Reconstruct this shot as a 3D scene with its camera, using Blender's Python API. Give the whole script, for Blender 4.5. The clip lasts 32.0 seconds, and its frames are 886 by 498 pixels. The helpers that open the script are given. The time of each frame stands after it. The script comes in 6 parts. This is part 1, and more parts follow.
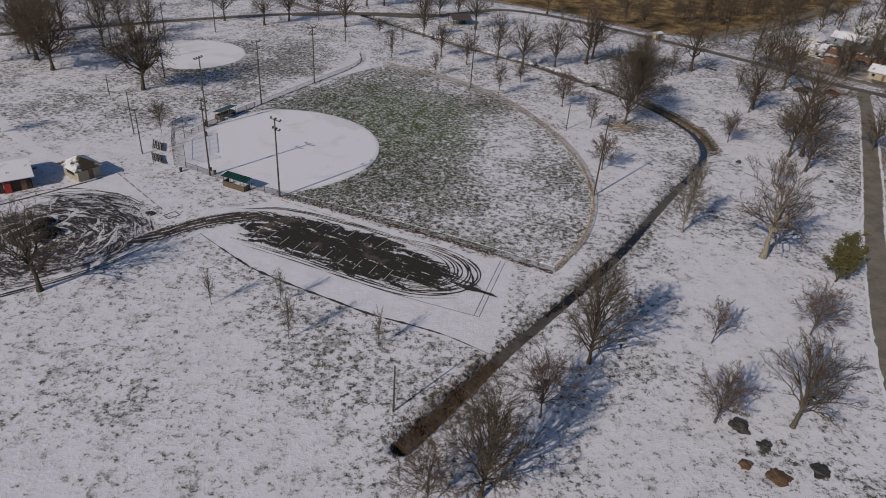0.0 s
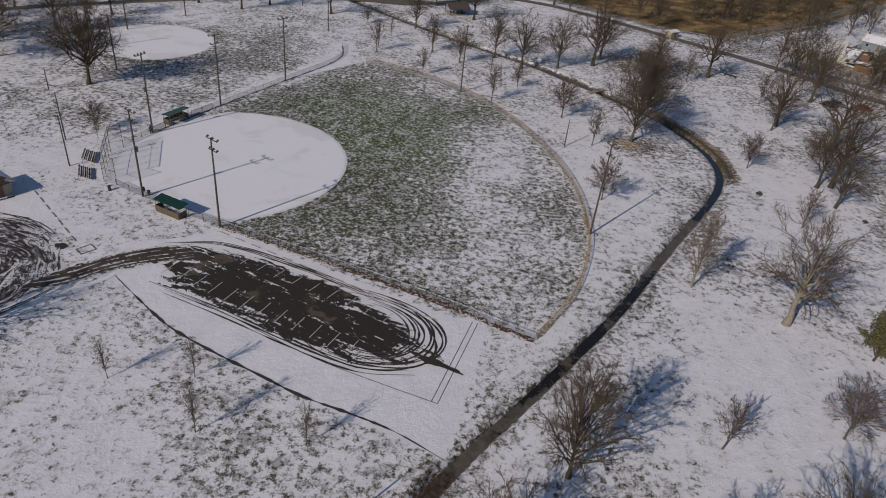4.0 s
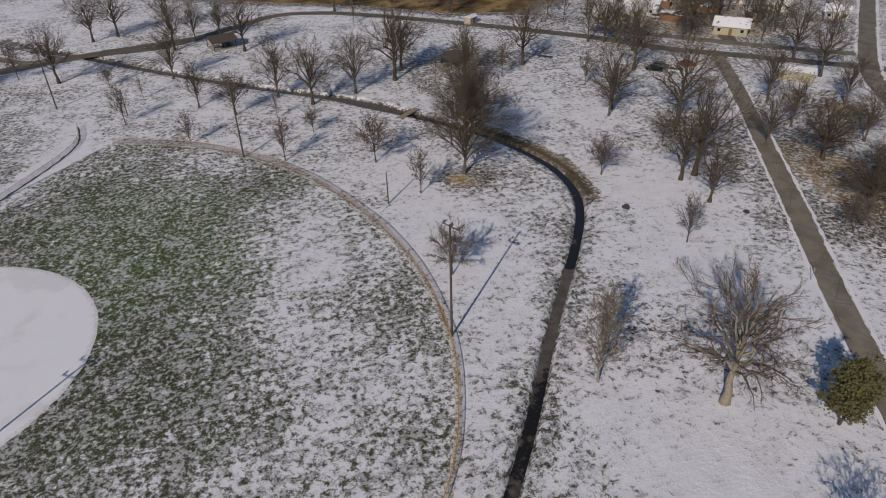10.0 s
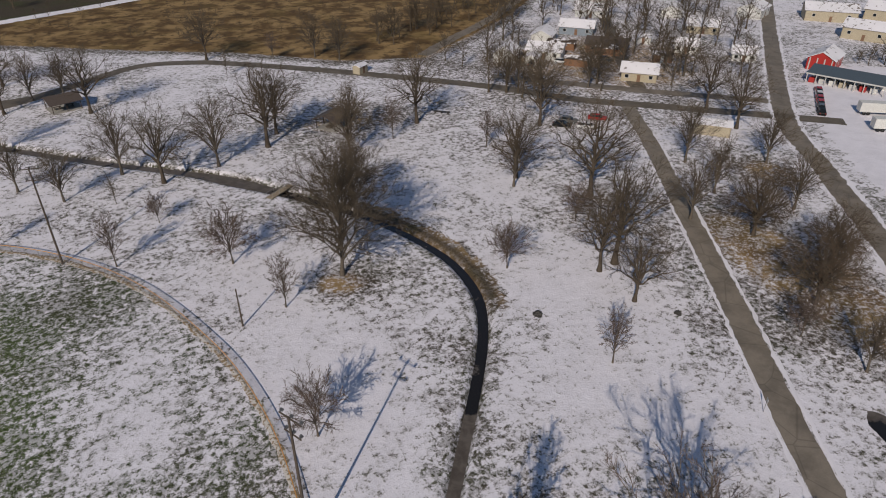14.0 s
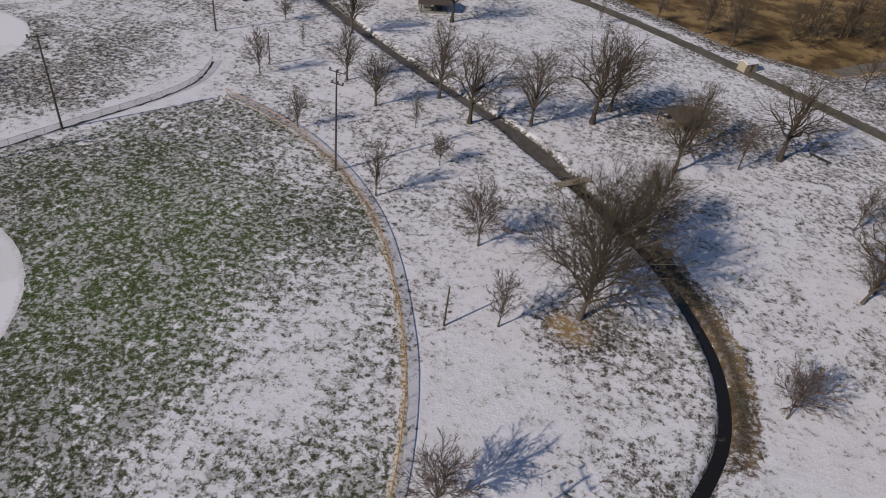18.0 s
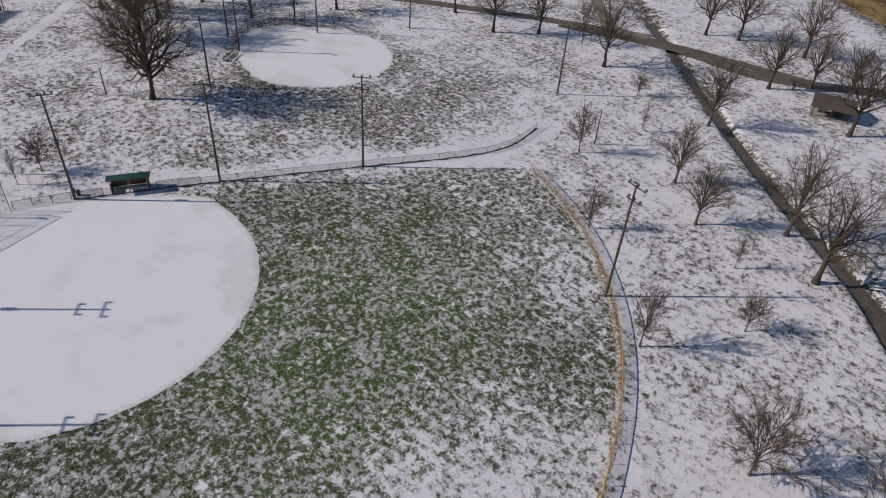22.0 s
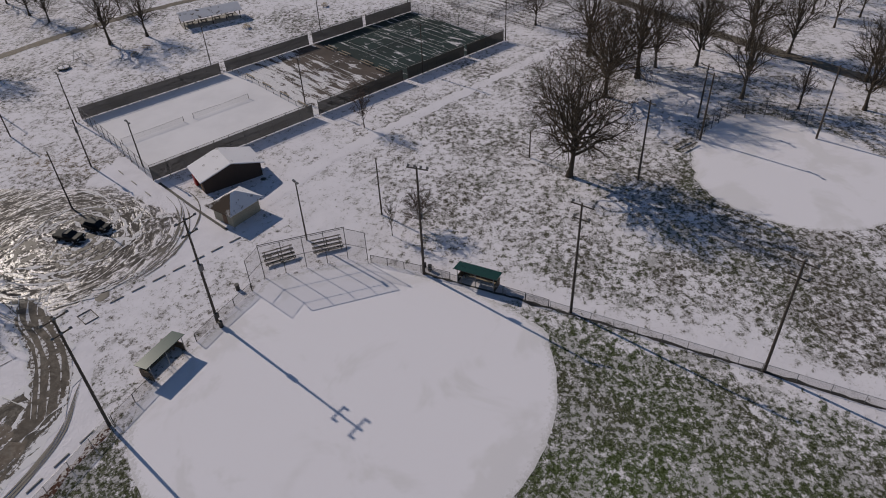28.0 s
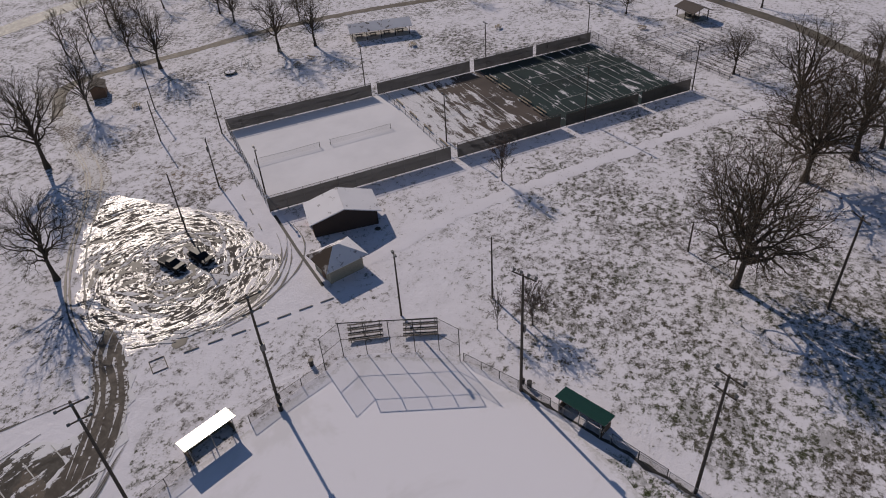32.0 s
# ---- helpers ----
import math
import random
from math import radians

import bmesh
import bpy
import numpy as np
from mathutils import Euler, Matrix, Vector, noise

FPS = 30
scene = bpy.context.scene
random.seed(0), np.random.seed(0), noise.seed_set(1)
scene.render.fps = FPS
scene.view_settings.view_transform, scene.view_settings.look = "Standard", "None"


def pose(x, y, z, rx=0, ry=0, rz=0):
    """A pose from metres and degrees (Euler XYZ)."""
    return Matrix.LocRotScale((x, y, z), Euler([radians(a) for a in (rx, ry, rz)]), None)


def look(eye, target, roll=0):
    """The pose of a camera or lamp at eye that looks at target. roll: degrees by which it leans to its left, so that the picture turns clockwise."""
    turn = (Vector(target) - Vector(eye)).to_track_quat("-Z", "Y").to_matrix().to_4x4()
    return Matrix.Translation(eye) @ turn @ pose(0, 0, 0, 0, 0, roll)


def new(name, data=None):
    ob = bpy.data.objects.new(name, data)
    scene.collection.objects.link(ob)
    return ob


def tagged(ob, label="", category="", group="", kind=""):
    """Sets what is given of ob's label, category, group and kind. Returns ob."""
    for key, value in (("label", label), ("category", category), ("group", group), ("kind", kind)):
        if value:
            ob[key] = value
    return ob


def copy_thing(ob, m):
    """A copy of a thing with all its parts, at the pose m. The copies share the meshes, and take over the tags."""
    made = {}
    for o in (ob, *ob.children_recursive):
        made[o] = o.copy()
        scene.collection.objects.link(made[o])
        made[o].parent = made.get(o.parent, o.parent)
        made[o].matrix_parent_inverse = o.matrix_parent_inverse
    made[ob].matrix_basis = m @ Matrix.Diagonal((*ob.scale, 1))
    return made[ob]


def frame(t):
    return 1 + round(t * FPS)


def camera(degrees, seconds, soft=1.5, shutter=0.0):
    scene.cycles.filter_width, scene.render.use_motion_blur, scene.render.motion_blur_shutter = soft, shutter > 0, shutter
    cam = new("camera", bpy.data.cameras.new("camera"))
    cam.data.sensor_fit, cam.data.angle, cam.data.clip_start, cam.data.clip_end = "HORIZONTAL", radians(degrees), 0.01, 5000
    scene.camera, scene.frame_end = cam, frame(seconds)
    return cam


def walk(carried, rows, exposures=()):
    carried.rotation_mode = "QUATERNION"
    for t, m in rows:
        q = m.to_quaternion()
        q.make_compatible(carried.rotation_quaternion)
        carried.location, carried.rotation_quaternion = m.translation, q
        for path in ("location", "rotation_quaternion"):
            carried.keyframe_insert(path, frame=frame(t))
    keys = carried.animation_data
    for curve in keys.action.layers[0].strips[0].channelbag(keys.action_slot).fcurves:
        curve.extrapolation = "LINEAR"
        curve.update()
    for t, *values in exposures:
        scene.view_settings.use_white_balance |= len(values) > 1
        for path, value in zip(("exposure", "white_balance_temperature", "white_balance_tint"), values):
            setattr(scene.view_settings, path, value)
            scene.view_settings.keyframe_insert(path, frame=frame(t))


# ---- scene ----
cam = camera(67.0, 32.0, 1.0)
PATH = [
    (0, (-6.23, -27.13, 62.38), (-5.58, 24.19, 31.30), 4.34),
    (0.5, (-5.82, -24.25, 62.03), (-4.86, 25.89, 29.08), 5.31),
    (1, (-4.75, -21.89, 61.55), (-3.63, 27.61, 27.67), 5.71),
    (1.5, (-4.19, -19.10, 62.37), (-3.16, 30.10, 28.04), 5.74),
    (2, (-3.45, -16.09, 62.09), (-2.50, 33.04, 27.65), 5.88),
    (2.5, (-2.60, -13.12, 61.95), (-1.68, 35.90, 27.36), 6.08),
    (3, (-1.99, -9.97, 62.10), (-1.01, 39.35, 27.93), 5.97),
    (3.5, (-1.06, -6.69, 61.89), (-0.25, 43.28, 28.68), 5.89),
    (4, (-0.76, -3.80, 62.31), (-0.33, 46.50, 29.61), 6.27),
    (4.5, (-0.18, -0.76, 62.60), (-0.20, 49.66, 30.07), 6.55),
    (6.5, (1.77, 11.28, 64.20), (1.47, 60.99, 30.62), 6.25),
    (7, (2.30, 14.15, 64.59), (1.48, 63.97, 31.15), 5.91),
    (7.5, (2.99, 17.02, 64.89), (1.99, 67.03, 31.75), 5.96),
    (8, (3.27, 19.48, 64.34), (3.16, 69.87, 31.78), 5.28),
    (8.5, (3.96, 22.63, 64.50), (4.15, 72.72, 31.46), 3.97),
    (9, (4.97, 26.01, 64.78), (5.10, 75.64, 31.07), 2.73),
    (9.5, (6.92, 30.10, 64.45), (9.22, 79.86, 31.00), 1.70),
    (10, (7.70, 34.43, 61.10), (20.57, 82.75, 27.94), -1.47),
    (10.5, (9.61, 39.24, 60.83), (29.25, 85.01, 27.37), -5.33),
    (11, (10.85, 42.30, 60.80), (30.81, 88.95, 28.78), -3.67),
    (11.5, (13.41, 45.50, 60.91), (32.67, 92.70, 29.27), -2.10),
    (12, (15.00, 48.59, 61.01), (34.79, 95.67, 29.50), -1.55),
    (12.5, (16.78, 51.68, 61.06), (36.72, 98.77, 29.67), -1.27),
    (13, (18.45, 54.53, 60.97), (38.64, 101.60, 29.72), -0.92),
    (13.5, (20.71, 56.59, 60.42), (40.78, 103.84, 29.36), -0.86),
    (15.5, (27.89, 67.27, 60.42), (46.40, 112.72, 25.90), 2.34),
    (16, (28.79, 70.22, 60.18), (47.11, 115.63, 25.49), 2.89),
    (16.5, (31.30, 73.35, 60.15), (45.66, 119.94, 25.18), 3.34),
    (17, (32.63, 76.33, 60.10), (38.77, 124.23, 24.51), 5.93),
    (17.5, (32.28, 78.73, 60.49), (31.18, 125.94, 23.48), 8.12),
    (18, (33.06, 80.75, 60.42), (26.40, 127.29, 23.14), 8.01),
    (18.5, (33.74, 84.77, 59.94), (20.27, 129.63, 22.44), 7.75),
    (19, (34.11, 87.74, 60.15), (16.29, 131.10, 22.71), 7.35),
    (19.5, (34.58, 90.77, 59.54), (15.25, 133.97, 22.66), 5.67),
    (20, (34.60, 93.93, 59.08), (14.70, 136.99, 22.33), 4.70),
    (20.5, (34.06, 96.88, 58.69), (13.26, 139.73, 22.21), 4.40),
    (21, (33.49, 100.66, 58.44), (7.93, 140.73, 21.82), 4.57),
    (21.5, (32.34, 103.38, 59.21), (2.16, 139.31, 21.82), 5.80),
    (22, (32.21, 106.02, 58.82), (-0.81, 139.80, 21.83), 4.33),
    (22.5, (31.13, 109.17, 59.12), (-4.15, 140.54, 22.09), 3.46),
    (23, (30.19, 112.23, 59.09), (-6.33, 142.54, 22.40), 1.73),
    (23.5, (27.92, 114.48, 59.22), (-8.97, 144.58, 22.70), 1.38),
    (24, (26.02, 116.94, 59.28), (-11.87, 145.01, 22.18), 1.46),
    (24.5, (25.82, 120.69, 59.48), (-16.45, 140.62, 21.84), 2.13),
    (25, (23.30, 122.58, 59.40), (-21.73, 132.78, 21.09), 4.27),
    (25.5, (20.25, 125.12, 58.20), (-26.08, 127.04, 20.13), 3.16),
    (27.5, (10.18, 130.18, 58.37), (-37.47, 128.22, 21.96), -2.56),
    (28, (7.70, 131.26, 58.50), (-39.95, 128.92, 22.11), -2.72),
    (28.5, (5.34, 132.17, 58.78), (-42.22, 129.76, 22.27), -2.42),
    (29, (3.06, 133.08, 58.93), (-44.60, 130.80, 22.55), -2.52),
    (29.5, (0.43, 133.99, 59.09), (-47.18, 131.42, 22.67), -3.47),
    (30, (-1.92, 134.25, 58.63), (-49.53, 131.27, 22.24), -3.79),
    (30.5, (-4.67, 134.61, 58.66), (-51.77, 128.25, 22.04), -3.65),
    (31, (-7.81, 135.48, 58.46), (-53.68, 122.21, 22.13), -3.43),
    (31.5, (-10.37, 135.48, 58.71), (-55.31, 118.81, 22.61), -2.90),
    (32, (-12.69, 135.67, 58.72), (-57.83, 118.81, 22.97), -3.96),
]
walk(cam, [(t, look(eye, target, roll)) for t, eye, target, roll in PATH], [(0, -0.42, 6800, 11), (10, -0.30, 6850, 10), (13, -0.23, 6950, 12), (19, -0.18, 6800, 12), (25, -0.11, 6720, 10.5), (28, -0.45, 6900, 13.5), (32, -0.40, 6950, 16.5)])

# ---- light ----
SUN_DIR = Vector((0.64, 0.77, -0.62)).normalized()
world = bpy.data.worlds.new("world")
scene.world = world
world.use_nodes = True
wn = world.node_tree.nodes
sky = wn.new("ShaderNodeTexSky")
sky.sky_type, sky.sun_disc = "NISHITA", False
sky.sun_elevation, sky.sun_rotation = radians(31.8), radians(219.7)
sky.altitude, sky.dust_density, sky.ozone_density = 250, 0.15, 4.0
wn["Background"].inputs["Strength"].default_value = 0.075
world.node_tree.links.new(sky.outputs["Color"], wn["Background"].inputs["Color"])
sun = new("sun", bpy.data.lights.new("sun", "SUN"))
sun.data.energy, sun.data.angle, sun.data.color = 3.45, radians(0.53), (1.0, 0.94, 0.855)
sun.rotation_euler = SUN_DIR.to_track_quat("-Z", "Y").to_euler()


# ---- materials ----
class Tree:
    """A small helper round a material's nodes."""

    def __init__(self, name):
        self.m = bpy.data.materials.new(name)
        self.m.use_nodes = True
        self.t = self.m.node_tree
        self.b = self.t.nodes["Principled BSDF"]

    def node(self, kind, **sets):
        n = self.t.nodes.new("ShaderNode" + kind)
        if "operation" in sets:
            n.operation = sets["operation"]
        if "data_type" in sets:
            n.data_type = sets["data_type"]
        if "attribute_name" in sets:
            n.attribute_name = sets["attribute_name"]
        if "feature" in sets:
            n.feature = sets["feature"]
        if "interpolation_type" in sets:
            n.interpolation_type = sets["interpolation_type"]
        if "wave_type" in sets:
            n.wave_type = sets["wave_type"]
        return n

    def link(self, a, b):
        self.t.links.new(a, b)

    def put(self, socket, value):
        if hasattr(value, "links"):
            self.link(value, socket)
        else:
            socket.default_value = value

    def pos(self):
        return self.node("NewGeometry").outputs["Position"]

    def obj(self):
        return self.node("TexCoord").outputs["Object"]

    def scaled(self, vec, s):
        n = self.node("Mapping")
        self.link(vec, n.inputs["Vector"])
        n.inputs["Scale"].default_value = s
        return n.outputs["Vector"]

    def noise(self, vec, scale, detail=4.0, rough=0.6, dist=0.0):
        n = self.node("TexNoise")
        self.link(vec, n.inputs["Vector"])
        n.inputs["Scale"].default_value, n.inputs["Detail"].default_value = scale, detail
        n.inputs["Roughness"].default_value, n.inputs["Distortion"].default_value = rough, dist
        return n.outputs["Fac"]

    def math(self, op, a, b=0.0, clamp=False):
        n = self.node("Math", operation=op)
        n.use_clamp = clamp
        self.put(n.inputs[0], a)
        self.put(n.inputs[1], b)
        return n.outputs[0]

    def step(self, v, lo, hi, a=0.0, b=1.0):
        n = self.node("MapRange", interpolation_type="SMOOTHSTEP")
        self.put(n.inputs["Value"], v)
        for key, x in (("From Min", lo), ("From Max", hi), ("To Min", a), ("To Max", b)):
            n.inputs[key].default_value = x
        return n.outputs["Result"]

    def mix(self, fac, a, b):
        n = self.node("Mix", data_type="RGBA")
        self.put(n.inputs[0], fac)
        for s, v in ((n.inputs[6], a), (n.inputs[7], b)):
            if hasattr(v, "links"):
                self.link(v, s)
            else:
                s.default_value = (*v, 1)
        return n.outputs[2]

    def bump(self, height, strength, distance):
        n = self.node("Bump")
        self.link(height, n.inputs["Height"])
        n.inputs["Strength"].default_value, n.inputs["Distance"].default_value = strength, distance
        self.link(n.outputs["Normal"], self.b.inputs["Normal"])

    def base(self, v, rough=0.8, metal=0.0, spec=0.5):
        self.put(self.b.inputs["Base Color"], (*v, 1) if isinstance(v, tuple) else v)
        self.put(self.b.inputs["Roughness"], rough)
        self.b.inputs["Metallic"].default_value = metal
        self.b.inputs["Specular IOR Level"].default_value = spec
        return self.m


def plain(name, color, rough=0.7, metal=0.0, vary=0.25, scale=3.0, bump=0.0, dirt=0.35):
    """A painted or natural surface with grain and larger blotches."""
    t = Tree(name)
    p = t.obj()
    fine, broad = t.noise(p, scale * 6, 5, 0.65), t.noise(p, scale * 0.4, 3, 0.6)
    dark = tuple(c * (1 - vary) for c in color)
    light = tuple(min(1.0, c * (1 + vary * 0.7)) for c in color)
    col = t.mix(t.step(fine, 0.3, 0.7), dark, light)
    col = t.mix(t.math("MULTIPLY", t.step(broad, 0.5, 0.75), dirt), col, tuple(c * 0.6 for c in color))
    if bump:
        t.bump(fine, bump, 0.02)
    return t.base(col, rough, metal)


SNOW = (0.80, 0.77, 0.815)


def ground_material():
    """Lawn under thin snow: soft clumps of grass pushing through, dusted tips, straw where it is dry."""
    t = Tree("snowy_grass")
    p = t.pos()
    grass = t.node("Attribute", attribute_name="grass").outputs["Fac"]
    dry = t.node("Attribute", attribute_name="dry").outputs["Fac"]
    clump = t.noise(p, 0.95, 5, 0.68, 0.2)
    tiny = t.noise(p, 3.4, 4, 0.66)
    broad = t.noise(p, 0.05, 4, 0.6)
    mid = t.noise(p, 0.27, 4, 0.65, 0.3)
    patchy = t.noise(p, 0.11, 3, 0.55, 0.4)
    speck = t.noise(p, 1.45, 4, 0.7, 0.2)
    v = t.math("ADD", t.math("MULTIPLY", clump, 0.70), t.math("MULTIPLY", tiny, 0.34))
    bias = t.math("MULTIPLY", t.math("SUBTRACT", broad, 0.5), 0.34)
    bias = t.math("ADD", bias, t.math("MULTIPLY", t.math("SUBTRACT", mid, 0.5), 0.36))
    bias = t.math("ADD", bias, t.math("MULTIPLY", t.math("SUBTRACT", grass, 0.5), 0.50))
    bias = t.math("MAXIMUM", t.math("MINIMUM", bias, 0.070), -0.3)
    bias = t.math("ADD", bias, t.step(grass, 0.2, 0.45, -0.04, 0.012))
    bias = t.math("ADD", bias, t.step(grass, 0.98, 1.1, 0.0, 0.22))
    v = t.math("ADD", v, bias)
    mask = t.step(v, 0.475, 0.580)
    dust = t.math("ADD", speck, t.math("MULTIPLY", t.math("SUBTRACT", mid, 0.5), 0.55))
    frost = t.math("MULTIPLY", t.step(dust, 0.48, 0.62), t.step(grass, 0.95, 1.05, 0.64, 0.0))
    mask = t.math("SUBTRACT", mask, t.math("MULTIPLY", mask, frost))
    hue = t.math("ADD", dry, t.math("MULTIPLY", t.math("SUBTRACT", patchy, 0.5), 1.9), True)
    green = t.mix(t.step(tiny, 0.3, 0.7), (0.013, 0.016, 0.007), (0.090, 0.113, 0.041))
    lush = t.mix(t.step(tiny, 0.3, 0.7), (0.018, 0.028, 0.006), (0.110, 0.160, 0.040))
    green = t.mix(t.step(dry, -0.08, 0.22), lush, green)
    tan = t.mix(t.step(tiny, 0.3, 0.7), (0.022, 0.018, 0.014), (0.120, 0.096, 0.070))
    straw = t.mix(t.step(patchy, 0.38, 0.62), (0.115, 0.070, 0.032), (0.31, 0.205, 0.095))
    straw = t.mix(t.math("MULTIPLY", t.step(mid, 0.50, 0.62), 0.75), straw, (0.070, 0.043, 0.024))
    straw = t.mix(t.math("MULTIPLY", t.step(broad, 0.52, 0.66), 0.5), straw, (0.15, 0.105, 0.040))
    tan = t.mix(t.step(dry, 1.0, 1.15), tan, straw)
    snow = t.mix(t.step(mid, 0.3, 0.8), SNOW, tuple(c * 0.88 for c in SNOW))
    snow = t.mix(t.math("MULTIPLY", t.step(v, 0.42, 0.52), 0.25), snow, (0.42, 0.39, 0.36))
    tips = t.math("MULTIPLY", t.step(tiny, 0.48, 0.62), t.step(grass, 0.95, 1.05, 0.15, 0.0))
    col = t.mix(mask, snow, t.mix(tips, t.mix(hue, green, tan), (0.40, 0.40, 0.40)))
    t.bump(t.math("ADD", t.math("MULTIPLY", clump, 1.4), t.math("MULTIPLY", tiny, 0.7)), 0.6, 0.12)
    return t.base(col, 0.92, 0, 0.12)


def asphalt_material(name, wet=0.5, snow=0.5, color=(0.045, 0.042, 0.04), scale=0.22, spec=0.25):
    """Asphalt under patchy, driven-over snow."""
    t = Tree(name)
    p = t.pos()
    edge = t.node("Attribute", attribute_name="edge").outputs["Fac"]
    broad, fine = t.noise(p, scale, 4, 0.65, 1.2), t.noise(p, 1.4, 5, 0.7, 0.8)
    v = t.math("ADD", t.math("MULTIPLY", broad, 0.55), t.math("MULTIPLY", fine, 0.45))
    v = t.math("ADD", v, t.math("MULTIPLY", t.math("SUBTRACT", edge, 0.5), 0.5))
    mask = t.step(v, 1.0 - snow, 1.06 - snow)
    grit = t.noise(p, 22, 3, 0.7)
    dark = t.mix(grit, tuple(c * 0.6 for c in color), tuple(c * 1.5 for c in color))
    slush = t.mix(t.step(broad, 0.45, 0.7), dark, tuple(c * 2.0 for c in color))
    col = t.mix(mask, slush, (0.72, 0.70, 0.72))
    t.bump(t.math("ADD", grit, t.math("MULTIPLY", mask, 2.0)), 0.35, 0.05)
    rough = t.math("ADD", t.step(fine, 0.35, 0.65, 0.75 - wet, 0.85 - wet * 0.6), t.math("MULTIPLY", mask, wet))
    return t.base(col, rough, 0, spec)


def concrete_material(name, color=(0.30, 0.27, 0.225), joints=4.5):
    t = Tree(name)
    p = t.pos()
    fine, broad = t.noise(p, 6, 5, 0.7), t.noise(p, 0.25, 4, 0.65)
    crack = t.node("TexVoronoi", feature="DISTANCE_TO_EDGE")
    t.link(p, crack.inputs["Vector"])
    crack.inputs["Scale"].default_value = 0.18
    line = t.step(crack.outputs["Distance"], 0.0, 0.025, 1.0, 0.0)
    col = t.mix(fine, tuple(c * 0.75 for c in color), tuple(c * 1.2 for c in color))
    col = t.mix(t.step(broad, 0.35, 0.7), col, tuple(c * 0.62 for c in color))
    col = t.mix(t.math("MULTIPLY", line, 0.4), col, tuple(c * 0.3 for c in color))
    t.bump(fine, 0.3, 0.02)
    return t.base(col, 0.75)


def snow_material(name="snow", tint=SNOW, bare=0.0, under=(0.2, 0.16, 0.1), size=2.2):
    t = Tree(name)
    p = t.pos()
    n, b = t.noise(p, size, 4, 0.6), t.noise(p, 0.12, 3, 0.6)
    col = t.mix(t.step(b, 0.3, 0.75), tint, tuple(c * 0.9 for c in tint))
    if bare:
        col = t.mix(t.step(t.math("ADD", t.math("MULTIPLY", n, 0.7), t.math("MULTIPLY", b, 0.3)), 0.62 - bare * 0.3, 0.70 - bare * 0.3), col, under)
    t.bump(n, 0.15, 0.05)
    return t.base(col, 0.9, 0, 0.12)


def field_snow_material():
    """Smooth snow over infield dirt, a little thinner and greyer in broad patches, with a faint rim."""
    t = Tree("field_snow")
    p = t.pos()
    edge = t.node("Attribute", attribute_name="edge").outputs["Fac"]
    fine, broad = t.noise(p, 2.4, 4, 0.6), t.noise(p, 0.085, 4, 0.62, 0.6)
    thin = t.math("MULTIPLY", t.step(broad, 0.50, 0.62), 0.55)
    col = t.mix(thin, (0.83, 0.80, 0.84), (0.69, 0.665, 0.67))
    rim = t.math("MULTIPLY", t.step(t.math("ADD", edge, t.math("MULTIPLY", t.math("SUBTRACT", fine, 0.5), 0.25)), 0.93, 1.0), 0.5)
    col = t.mix(rim, col, (0.50, 0.48, 0.46))
    t.bump(t.math("ADD", fine, t.math("MULTIPLY", broad, 3.0)), 0.16, 0.06)
    return t.base(col, 0.9, 0, 0.12)


def water_material():
    """Creek water: dark round the bend; straight runs coloured grey for ice and the sky's reflection."""
    t = Tree("creek_water")
    p = t.pos()
    n = t.noise(p, 0.8, 3, 0.6, 0.5)
    xyz = t.node("SeparateXYZ")
    t.link(p, xyz.inputs[0])
    run = t.math("MULTIPLY", t.step(xyz.outputs[1], 88, 95), t.step(xyz.outputs[1], 109, 115, 1.0, 0.0))
    low = t.step(xyz.outputs[1], 58, 66, 0.75, 0.35)
    grey_run = t.math("MAXIMUM", t.math("MAXIMUM", run, t.math("MULTIPLY", low, t.step(xyz.outputs[1], 109, 115, 1.0, 0.0))), t.step(xyz.outputs[1], 178, 186, 0.0, 0.9))
    sky_ice = t.step(t.math("ADD", t.noise(p, 0.22, 4, 0.65), t.math("MULTIPLY", grey_run, 0.32)), 0.60, 0.74)
    # brown-grey that carries the sky's reflection in the colour, as well as ice
    silt = t.mix(t.step(n, 0.3, 0.7), (0.075, 0.060, 0.048), (0.135, 0.114, 0.096))
    col = t.mix(sky_ice, (0.016, 0.014, 0.012), silt)
    t.bump(n, 0.05, 0.05)
    return t.base(col, t.math("ADD", t.math("MULTIPLY", sky_ice, 0.4), 0.14), 0, 0.5)


def mesh_wire_material(name, color, cover, vary=0.3):
    """Chain link seen from afar: thin wires with open air between."""
    t = Tree(name)
    p = t.obj()
    n = t.noise(p, 9.0, 2, 0.5)
    clear = t.node("BsdfTransparent").outputs[0]
    mixer = t.node("MixShader")
    t.put(mixer.inputs[0], t.step(n, 0.2, 0.8, cover * (1 - vary), cover * (1 + vary)))
    t.link(clear, mixer.inputs[1])
    t.link(t.b.outputs[0], mixer.inputs[2])
    t.link(mixer.outputs[0], t.t.nodes["Material Output"].inputs["Surface"])
    return t.base(color, 0.5, 0.6)


